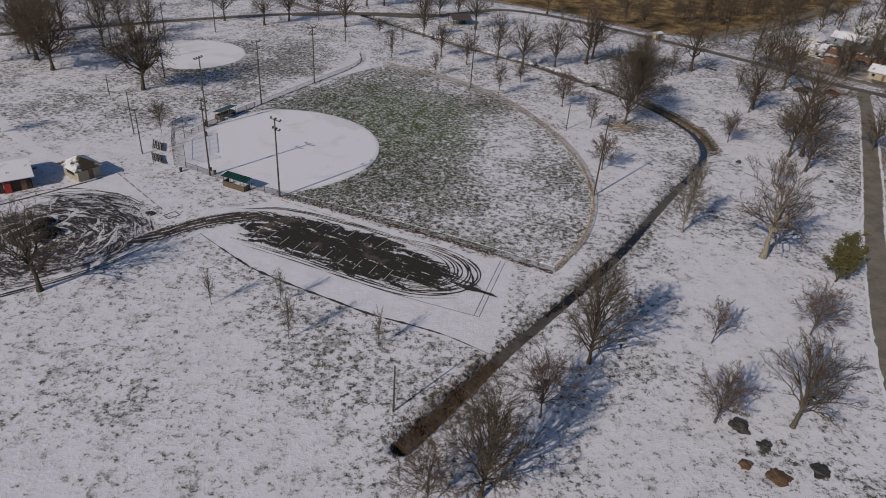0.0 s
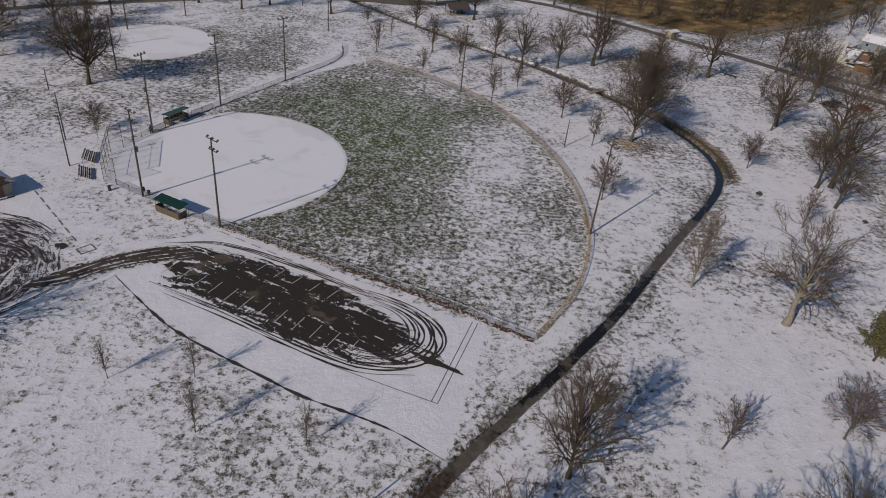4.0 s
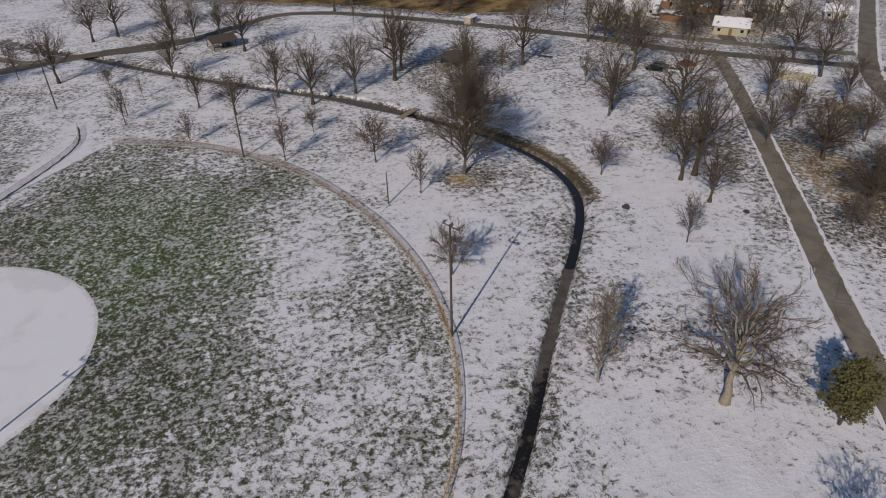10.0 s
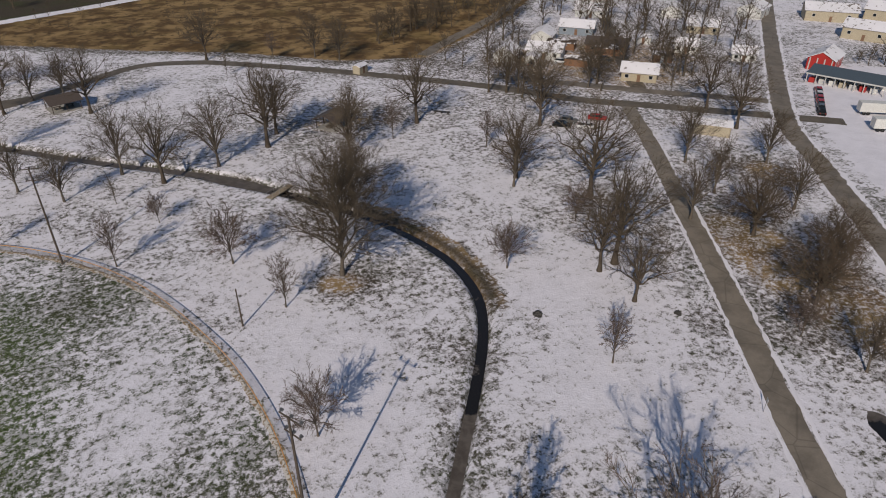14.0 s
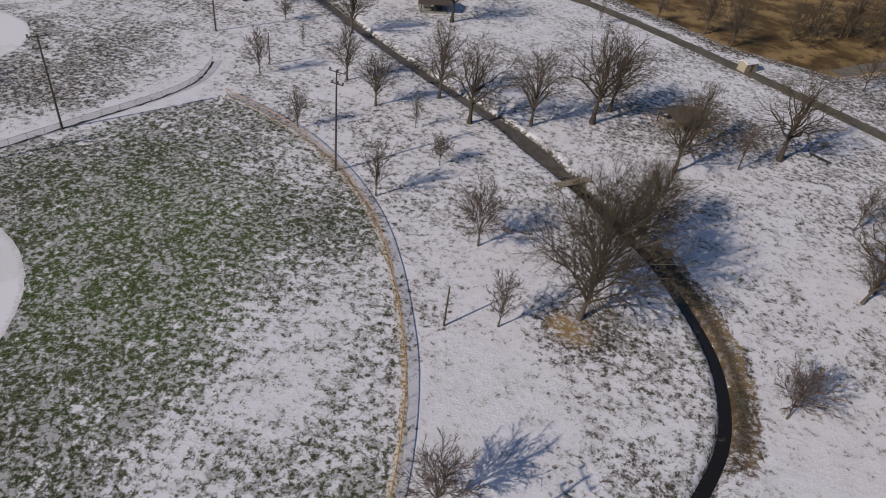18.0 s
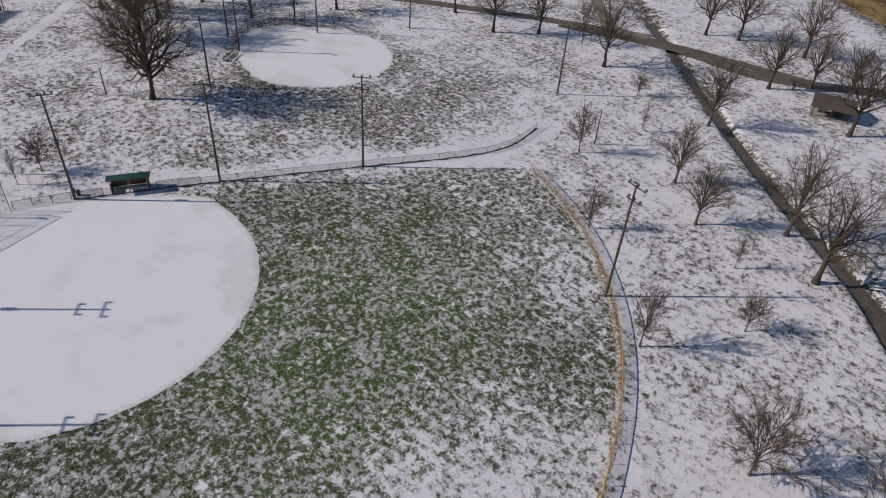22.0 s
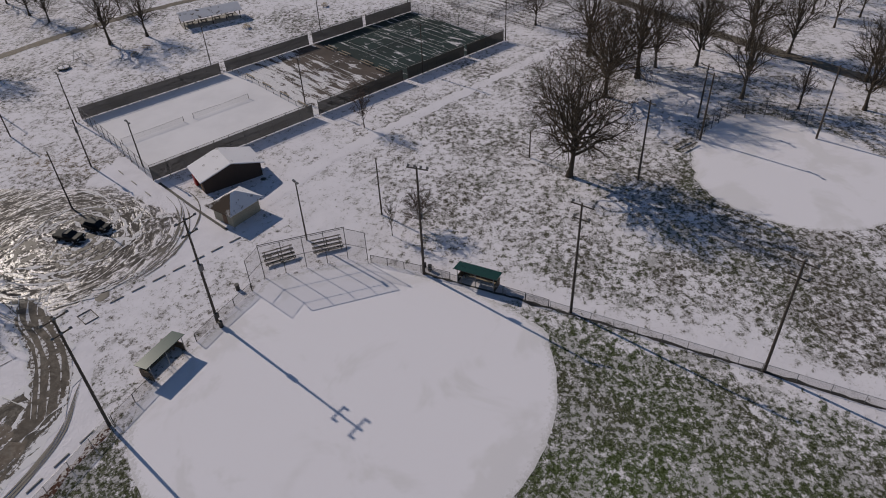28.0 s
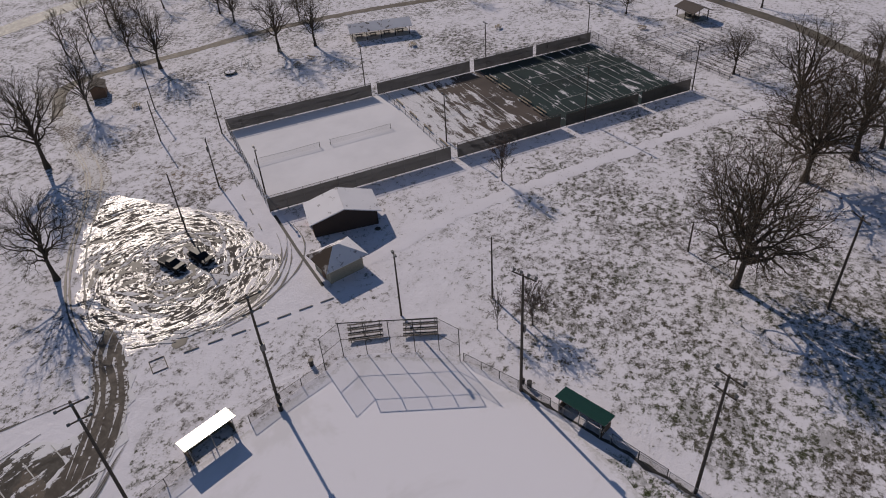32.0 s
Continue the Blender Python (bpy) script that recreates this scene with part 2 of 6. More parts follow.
def bark_material(name, color, scale=1.0):
    t = Tree(name)
    p = t.obj()
    n = t.noise(t.scaled(p, (9 * scale, 9 * scale, 1.6 * scale)), 1.0, 5, 0.7)
    b = t.noise(p, 0.7, 3, 0.6)
    col = t.mix(t.step(n, 0.3, 0.7), tuple(c * 0.5 for c in color), tuple(c * 1.35 for c in color))
    col = t.mix(t.math("MULTIPLY", b, 0.35), col, (0.12, 0.115, 0.09))
    rnd = t.node("ObjectInfo").outputs["Random"]
    col = t.mix(t.math("MULTIPLY", rnd, 0.3), col, tuple(c * 1.3 for c in color))
    t.bump(n, 0.6, 0.03)
    return t.base(col, 0.9, 0, 0.2)


def lot_material(name, color):
    """Dark wet asphalt with long snow streaks left by tyres and a browner silt patch."""
    t = Tree(name)
    p = t.pos()
    edge = t.math("POWER", t.node("Attribute", attribute_name="edge").outputs["Fac"], 3.0)
    turned = t.node("Mapping")
    t.link(p, turned.inputs["Vector"])
    turned.inputs["Rotation"].default_value = (0, 0, radians(24))
    streak = t.noise(t.scaled(turned.outputs["Vector"], (0.16, 0.85, 1)), 1.0, 4, 0.62, 0.7)
    broad, fine, grit = t.noise(p, 0.16, 3, 0.6, 0.8), t.noise(p, 1.6, 4, 0.7, 0.6), t.noise(p, 18, 3, 0.7)
    v = t.math("ADD", t.math("MULTIPLY", streak, 0.62), t.math("MULTIPLY", fine, 0.38))
    v = t.math("ADD", v, t.math("MULTIPLY", edge, 0.17))
    mask = t.step(v, 0.575, 0.62)
    dark = t.mix(grit, tuple(c * 0.6 for c in color), tuple(c * 1.5 for c in color))
    dark = t.mix(t.step(t.math("ADD", broad, t.math("MULTIPLY", fine, 0.25)), 0.70, 0.78), dark, (0.105, 0.08, 0.062))
    col = t.mix(mask, dark, (0.74, 0.72, 0.74))
    t.bump(t.math("ADD", t.math("MULTIPLY", grit, 0.3), t.math("MULTIPLY", mask, 2.0)), 0.35, 0.05)
    return t.base(col, t.math("ADD", t.step(fine, 0.35, 0.65, 0.6, 0.8), t.math("MULTIPLY", mask, 0.2)), 0, 0.25)


def slush_material(name, color):
    """Wet asphalt churned with slush in short dark and white smears."""
    t = Tree(name)
    p = t.pos()
    edge = t.math("POWER", t.node("Attribute", attribute_name="edge").outputs["Fac"], 3.0)
    xyz = t.node("SeparateXYZ")
    t.link(p, xyz.inputs[0])
    dx, dy = t.math("ADD", xyz.outputs[0], 72.0), t.math("ADD", xyz.outputs[1], -69.0)
    polar = t.node("CombineXYZ")
    t.put(polar.inputs[0], t.math("SQRT", t.math("ADD", t.math("MULTIPLY", dx, dx), t.math("MULTIPLY", dy, dy))))
    t.put(polar.inputs[1], t.math("MULTIPLY", t.math("ARCTAN2", dy, dx), 5.0))
    streaks = t.noise(t.scaled(polar.outputs[0], (1.05, 0.78, 1)), 0.74, 4, 0.6, 2.4)
    fine, grit, broad = t.noise(p, 2.2, 4, 0.7, 0.8), t.noise(p, 14, 3, 0.7), t.noise(p, 0.12, 3, 0.6)
    v = t.math("ADD", t.math("MULTIPLY", streaks, 0.68), t.math("MULTIPLY", fine, 0.32))
    v = t.math("ADD", v, t.math("MULTIPLY", edge, 0.07))
    v = t.math("ADD", v, t.math("MULTIPLY", t.math("SUBTRACT", broad, 0.5), 0.10))
    mud = t.step(v, 0.488, 0.518)
    snow = t.step(v, 0.545, 0.585)
    dark = t.mix(grit, tuple(c * 0.35 for c in color), color)
    slush = t.mix(fine, (0.055, 0.044, 0.042), (0.215, 0.185, 0.185))
    col = t.mix(snow, t.mix(mud, dark, slush), (0.64, 0.60, 0.63))
    t.bump(t.math("ADD", t.math("MULTIPLY", streaks, 1.2), t.math("MULTIPLY", fine, 0.3)), 0.3, 0.3)
    rough = t.math("MAXIMUM", t.step(v, 0.488, 0.518, 0.85, 0.29), t.step(v, 0.56, 0.61, 0.29, 0.6))
    return t.base(col, rough, 0, 0.5)


def court_material(name, under, bare, slope, along):
    """Court paving with snow melting off in broad patches, barer towards the far end."""
    t = Tree(name)
    p = t.pos()
    axis = t.node("VectorMath", operation="DOT_PRODUCT")
    t.link(p, axis.inputs[0])
    axis.inputs[1].default_value = (-0.697, 0.717, 0)
    u = t.math("SUBTRACT", axis.outputs["Value"], 117.94 + along)
    turned = t.node("Mapping")
    t.link(p, turned.inputs["Vector"])
    turned.inputs["Rotation"].default_value = (0, 0, radians(-44))
    big = t.noise(t.scaled(turned.outputs["Vector"], (0.17, 0.72, 1)), 1.0, 4, 0.62, 0.4)
    fine, broad = t.noise(p, 2.6, 4, 0.7, 0.4), t.noise(p, 0.1, 3, 0.6)
    v = t.math("ADD", t.math("MULTIPLY", big, 0.78), t.math("MULTIPLY", fine, 0.22))
    v = t.math("ADD", v, t.math("MULTIPLY", u, slope))
    v = t.math("ADD", v, bare)
    mask = t.step(v, 0.46, 0.53)
    snow = t.mix(t.step(fine, 0.3, 0.7), (0.78, 0.755, 0.78), (0.62, 0.6, 0.61))
    ground = t.mix(fine, tuple(c * 0.7 for c in under), tuple(c * 1.4 for c in under))
    ground = t.mix(t.step(broad, 0.42, 0.62), ground, tuple(c * 0.7 + 0.008 for c in under))
    t.bump(t.math("SUBTRACT", fine, mask), 0.2, 0.04)
    return t.base(t.mix(mask, snow, ground), 0.85, 0, 0.2)


M = {
    "ground": ground_material(),
    "lot": lot_material("wet_asphalt", (0.036, 0.029, 0.024)),
    "round": slush_material("slushy_asphalt", (0.055, 0.041, 0.036)),
    "drive": asphalt_material("muddy_asphalt", 0.16, 0.46, (0.056, 0.044, 0.036), 0.55, 0.2),
    "highway": asphalt_material("highway_asphalt", 0.25, 0.14, (0.052, 0.05, 0.052), 0.3),
    "track": plain("wet_track_mud", (0.045, 0.034, 0.027), 0.6, scale=1.0),
    "packed": snow_material("packed_snow", (0.80, 0.77, 0.815), 0.12, (0.16, 0.13, 0.10)),
    "bleacher": plain("dark_weathered_plank", (0.12, 0.10, 0.085), 0.8),
    "road": concrete_material("road_concrete", (0.25, 0.21, 0.165)),
    "street": concrete_material("street_asphalt", (0.225, 0.188, 0.148)),
    "park_road": concrete_material("park_road_asphalt", (0.155, 0.128, 0.097)),
    "path": asphalt_material("park_path", 0.1, 0.20, (0.11, 0.09, 0.07), 0.5),
    "infield": snow_material("infield_snow", (0.83, 0.80, 0.84)),
    "field_snow": field_snow_material(),
    "roof_snow": snow_material("roof_snow", (0.80, 0.775, 0.80), 0.20, (0.13, 0.10, 0.08), 0.8),
    "water": water_material(),
    "strip": snow_material("bare_strip", (0.66, 0.62, 0.58), 0.5, (0.30, 0.215, 0.13)),
    "redstrip": snow_material("red_dirt_strip", (0.66, 0.62, 0.6), 0.62, (0.10, 0.05, 0.034)),
    "bark": bark_material("dark_bark", (0.07, 0.051, 0.038)),
    "bark_grey": bark_material("grey_brown_bark", (0.11, 0.088, 0.07)),
    "bark_pale": bark_material("pale_bark", (0.30, 0.255, 0.20)),
    "twig": bark_material("twig_bark", (0.098, 0.072, 0.050)),
    "twig_pale": bark_material("pale_twig_bark", (0.19, 0.155, 0.125)),
    "twig_red": bark_material("reddish_twig_bark", (0.135, 0.095, 0.078)),
    "leaf_dry": plain("dry_oak_leaf", (0.10, 0.058, 0.035), 0.8),
    "needles": plain("yellow_green_needles", (0.105, 0.092, 0.030), 0.8),
    "wood_pole": plain("creosoted_pole_wood", (0.085, 0.065, 0.05), 0.85, scale=2),
    "brown_board": plain("brown_board", (0.125, 0.088, 0.056), 0.8),
    "lane": snow_material("packed_lane", (0.74, 0.71, 0.71), 0.45, (0.20, 0.16, 0.125)),
    "steel": plain("galvanised_steel", (0.34, 0.34, 0.34), 0.45, 0.7, 0.15),
    "dark_steel": plain("dark_weathered_steel", (0.07, 0.065, 0.06), 0.5, 0.6),
    "lamp": plain("floodlight_housing", (0.16, 0.16, 0.16), 0.4, 0.7),
    "wire": mesh_wire_material("chain_link_wire", (0.22, 0.21, 0.20), 0.16),
    "wire_dense": mesh_wire_material("chain_link_dense", (0.13, 0.12, 0.11), 0.26),
    "screen": mesh_wire_material("windscreen_cloth", (0.085, 0.075, 0.062), 0.88, 0.09),
    "cap": plain("orange_fence_cap", (0.62, 0.30, 0.07), 0.6, vary=0.2),
    "white": plain("worn_white_paint", (0.5, 0.49, 0.47), 0.7),
    "concrete": plain("weathered_concrete", (0.34, 0.32, 0.29), 0.85, bump=0.2),
    "earth": plain("brown_earth", (0.13, 0.075, 0.042), 0.9, scale=1.5, bump=0.5),
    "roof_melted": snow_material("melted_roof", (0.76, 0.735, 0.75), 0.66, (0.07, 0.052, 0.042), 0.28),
    "roof_patchy": snow_material("half_melted_roof", (0.76, 0.735, 0.75), 0.60, (0.07, 0.052, 0.042), 0.5),
    "brick": plain("dark_brown_brick", (0.06, 0.04, 0.032), 0.85, scale=4),
    "tan": plain("tan_block_paint", (0.40, 0.35, 0.26), 0.8),
    "green_roof": plain("green_metal_roof", (0.012, 0.05, 0.034), 0.27, 0.0, 0.15),
    "plank": plain("weathered_plank", (0.30, 0.24, 0.17), 0.8),
    "aluminium": plain("aluminium_plank", (0.42, 0.42, 0.43), 0.35, 0.8, 0.1),
    "black": plain("black_paint", (0.012, 0.012, 0.013), 0.25, 0.2, 0.2),
    "glass": plain("dark_window_glass", (0.015, 0.018, 0.022), 0.06, 0.0, 0.1),
    "rubber": plain("tyre_rubber", (0.015, 0.015, 0.015), 0.8),
    "red": plain("red_paint", (0.42, 0.03, 0.025), 0.45),
    "court_snow": snow_material("court_snow", (0.80, 0.775, 0.80), 0.0),
    "court_tan": court_material("court_tan", (0.105, 0.082, 0.070), 0.012, 0.009, 46.0),
    "court_green": court_material("court_green", (0.020, 0.038, 0.037), 0.088, -0.001, 72.0),
    "siding_white": plain("white_siding", (0.62, 0.61, 0.58), 0.6, scale=1.5),
    "siding_tan": plain("tan_siding", (0.42, 0.36, 0.26), 0.7, scale=1.5),
    "siding_brown": plain("brown_siding", (0.20, 0.11, 0.065), 0.7, scale=1.5),
    "siding_rust": plain("rust_brown_siding", (0.21, 0.105, 0.055), 0.75, scale=1.5),
    "siding_blue": plain("grey_blue_siding", (0.22, 0.26, 0.30), 0.7, scale=1.5),
    "grey_roof": plain("grey_metal_roof", (0.10, 0.125, 0.14), 0.4, 0.2, 0.15),
    "shingle": plain("brown_shingle", (0.085, 0.065, 0.055), 0.85, scale=4),
    "paint_white": plain("white_car_paint", (0.62, 0.62, 0.62), 0.25, vary=0.06, dirt=0.1),
    "paint_black": plain("black_car_paint", (0.010, 0.010, 0.011), 0.45, vary=0.1),
    "paint_red": plain("red_car_paint", (0.36, 0.02, 0.018), 0.25, vary=0.08),
    "paint_grey": plain("grey_car_paint", (0.14, 0.145, 0.15), 0.25, 0.3, 0.08),
    "net": mesh_wire_material("net_cord", (0.10, 0.10, 0.10), 0.12),
    "rock": plain("dark_wet_rock", (0.05, 0.045, 0.04), 0.7, bump=0.5),
    "ridge": snow_material("slush_ridge", (0.70, 0.675, 0.685), 0.38, (0.10, 0.08, 0.065)),
    "bramble": plain("evergreen_bramble", (0.034, 0.042, 0.018), 0.85),
    "brown_reed": plain("dead_reed", (0.115, 0.068, 0.036), 0.85),
}

for key in ("paint_black", "glass"):
    M[key].node_tree.nodes["Principled BSDF"].inputs["Specular IOR Level"].default_value = 0.15


# ---- building helpers ----
def part(name, data, material, parent=None, label=""):
    """Links a bmesh, or ready mesh data, as one mesh object under a thing."""
    if isinstance(data, bmesh.types.BMesh):
        me = bpy.data.meshes.new(name)
        data.to_mesh(me)
        data.free()
    else:
        me = data
    if material is not None and not me.materials:
        me.materials.append(material)
    ob = new(name, me)
    ob.parent = parent
    if label:
        tagged(ob, label)
    return ob


def thing(name, label, category, m=None, group="", kind=""):
    ob = new(name)
    ob.empty_display_size = 0.3
    if m is not None:
        ob.matrix_basis = m
    return tagged(ob, label, category, group, kind)


def mesh_of(name, verts, faces, material=None, smooth=False):
    me = bpy.data.meshes.new(name)
    me.from_pydata([tuple(v) for v in verts], [], faces)
    me.update()
    if smooth:
        me.polygons.foreach_set("use_smooth", [True] * len(me.polygons))
    if material is not None:
        me.materials.append(material)
    return me


def boxes(name, items, material, bevel=0.0):
    """One bmesh of several boxes (centre, size, turn about z in degrees)."""
    bm = bmesh.new()
    for item in items:
        c, s = item[0], item[1]
        rz = item[2] if len(item) > 2 else 0
        bmesh.ops.create_cube(bm, size=1, matrix=pose(*c, 0, 0, rz) @ Matrix.Diagonal((*s, 1)))
    if bevel:
        bmesh.ops.bevel(bm, geom=bm.edges[:], offset=bevel, segments=1, affect="EDGES")
    me = bpy.data.meshes.new(name)
    bm.to_mesh(me)
    bm.free()
    me.materials.append(material)
    return me


def rod(name, a, b, r0, r1, material, sides=8):
    """A tapered round bar from a to b."""
    a, b = Vector(a), Vector(b)
    q = (b - a).to_track_quat("Z", "Y").to_matrix()
    vs, fs = [], []
    for p, r in ((a, r0), (b, r1)):
        for k in range(sides):
            w = 2 * math.pi * k / sides
            vs.append(p + q @ Vector((math.cos(w) * r, math.sin(w) * r, 0)))
    for k in range(sides):
        j = (k + 1) % sides
        fs.append((k, j, sides + j, sides + k))
    fs += [tuple(range(sides))[::-1], tuple(range(sides, 2 * sides))]
    return mesh_of(name, vs, fs, material)


def smooth_line(pts, step=2.0):
    """Catmull-Rom through the points, at about even steps."""
    p = np.array(pts, float)
    p = np.vstack([2 * p[0] - p[1], p, 2 * p[-1] - p[-2]])
    out = []
    for i in range(1, len(p) - 2):
        n = max(1, int(np.linalg.norm(p[i + 1] - p[i]) / step))
        for k in range(n):
            t = k / n
            out.append(0.5 * (2 * p[i] + (p[i + 1] - p[i - 1]) * t + (2 * p[i - 1] - 5 * p[i] + 4 * p[i + 1] - p[i + 2]) * t * t + (3 * p[i] - p[i - 1] - 3 * p[i + 1] + p[i + 2]) * t**3))
    out.append(p[-2])
    return np.array(out)


def normals(line):
    d = np.gradient(line, axis=0)
    d /= np.linalg.norm(d, axis=1)[:, None]
    return np.stack([-d[:, 1], d[:, 0]], 1)


def strip(name, pts, width, z, material, label, category="road", lanes=4, ragged=0.0, parent=None, step=2.0, taper=0):
    """A road or path laid along a line, with an 'edge' value across it."""
    line = smooth_line(pts, step)
    nor = normals(line)
    rng = np.random.RandomState(len(name) + int(abs(line[0, 0])))
    vs, fs, edge = [], [], []
    for i in range(len(line)):
        for k in range(lanes + 1):
            u = 2 * k / lanes - 1
            narrow = min(1.0, 0.25 + 0.75 * min(i, len(line) - 1 - i) / taper) if taper else 1.0
            w = width / 2 * u * narrow + (rng.normal(0, ragged) if k in (0, lanes) else 0)
            q = line[i] + nor[i] * w
            vs.append((q[0], q[1], z - 0.015 * (abs(u) == 1)))
            edge.append(abs(u) ** 2)
    for i in range(len(line) - 1):
        for k in range(lanes):
            a = i * (lanes + 1) + k
            fs.append((a + 1, a, a + lanes + 1, a + lanes + 2))
    me = mesh_of(name, vs, fs, material)
    at = me.attributes.new("edge", "FLOAT", "POINT")
    at.data.foreach_set("value", edge)
    ob = new(name, me)
    ob.parent = parent
    if parent is None:
        tagged(ob, label, category, kind="structure")
    return ob


def patch(name, pts, z, material, label, category, rings=7, ragged=0.0, step=1.2):
    """A flat area inside a closed outline, with 'edge' 0 inside to 1 at its rim."""
    line = smooth_line(list(pts) + [pts[0]], step)[:-1]
    c = line.mean(0)
    rng = np.random.RandomState(7)
    if ragged:
        line = line + rng.normal(0, ragged, line.shape)
    n = len(line)
    vs, edge, fs = [(c[0], c[1], z)], [0.0], []
    for r in range(1, rings + 1):
        u = r / rings
        for q in line:
            w = c + (q - c) * u
            vs.append((w[0], w[1], z - (0.02 if r == rings else 0)))
            edge.append(u**2)
    for k in range(n):
        fs.append((0, 1 + k, 1 + (k + 1) % n))
    for r in range(rings - 1):
        for k in range(n):
            a, b = 1 + r * n + k, 1 + r * n + (k + 1) % n
            fs.append((a, a + n, b + n, b))
    me = mesh_of(name, vs, fs, material)
    at = me.attributes.new("edge", "FLOAT", "POINT")
    at.data.foreach_set("value", edge)
    return tagged(new(name, me), label, category, kind="structure")


# ---- the plan ----
CREEK = [(-8.6, 29.6), (-3.3, 37), (4.2, 47.6), (17, 64.4), (29, 81), (39.5, 98), (45, 106.5), (51, 115.5), (57, 125.4), (60.6, 134.5), (61, 144), (58.8, 152.6), (53.5, 164), (46.9, 173.4), (40, 182), (32, 191), (23.7, 199), (5, 213.5), (-17, 232.5), (-39.7, 254), (-58, 270), (-90, 300)]
ARC = [(-27, 186.5), (-19, 183.5), (-10, 179), (-3, 174), (4, 167.5), (10.5, 159.5), (15.5, 151), (20, 141), (23.6, 131), (26, 119), (26.6, 108), (26, 99), (24, 90), (20.5, 80.5), (15, 71.5)]
FENCE_RF = [(-38.3, 91.8), (-20.8, 85.5), (-0.4, 77.3), (14.3, 70.4)]
FENCE_LF = [(-63.5, 124.8), (-56, 141.5), (-45, 164.2), (-36.8, 181), (-34.7, 190), (-36.2, 198.8)]
INFIELD = [(-42 + (20.6 + 0.00042 * (a - 28) ** 2) * math.cos(radians(a)), 118.6 + (20.6 + 0.00042 * (a - 28) ** 2) * math.sin(radians(a))) for a in range(-76, 118, 8)]
INFIELD += [(-58, 133.5), (-62.8, 125), (-66, 117.5), (-63, 104.5), (-60, 102.6), (-50, 97.6), (-42, 94)]
FIELD_2 = [(-97, 170.6), (-90, 168.8), (-83.4, 168.6), (-77, 172.5), (-72.6, 179), (-71.6, 187), (-74.5, 194.5), (-80, 199.5), (-88, 201.5), (-97, 198.5), (-104, 192.5), (-109, 186), (-107, 178)]


def dist_to(line, x, y):
    best = np.full(x.shape, 1e9)
    for a, b in zip(line[:-1], line[1:]):
        d = b - a
        t = np.clip(((x - a[0]) * d[0] + (y - a[1]) * d[1]) / max(d @ d, 1e-9), 0, 1)
        best = np.minimum(best, np.hypot(x - a[0] - t * d[0], y - a[1] - t * d[1]))
    return best


def inside(poly, x, y):
    hit = np.zeros(x.shape, bool)
    n = len(poly)
    for i in range(n):
        (x0, y0), (x1, y1) = poly[i], poly[(i + 1) % n]
        if y0 != y1:
            hit ^= ((y0 > y) != (y1 > y)) & (x < (x1 - x0) * (y - y0) / (y1 - y0) + x0)
    return hit


def blob(x, y, cx, cy, rx, ry, turn=0.0):
    c, s = math.cos(radians(turn)), math.sin(radians(turn))
    u, v = ((x - cx) * c + (y - cy) * s) / rx, (-(x - cx) * s + (y - cy) * c) / ry
    return np.exp(-(u * u + v * v))


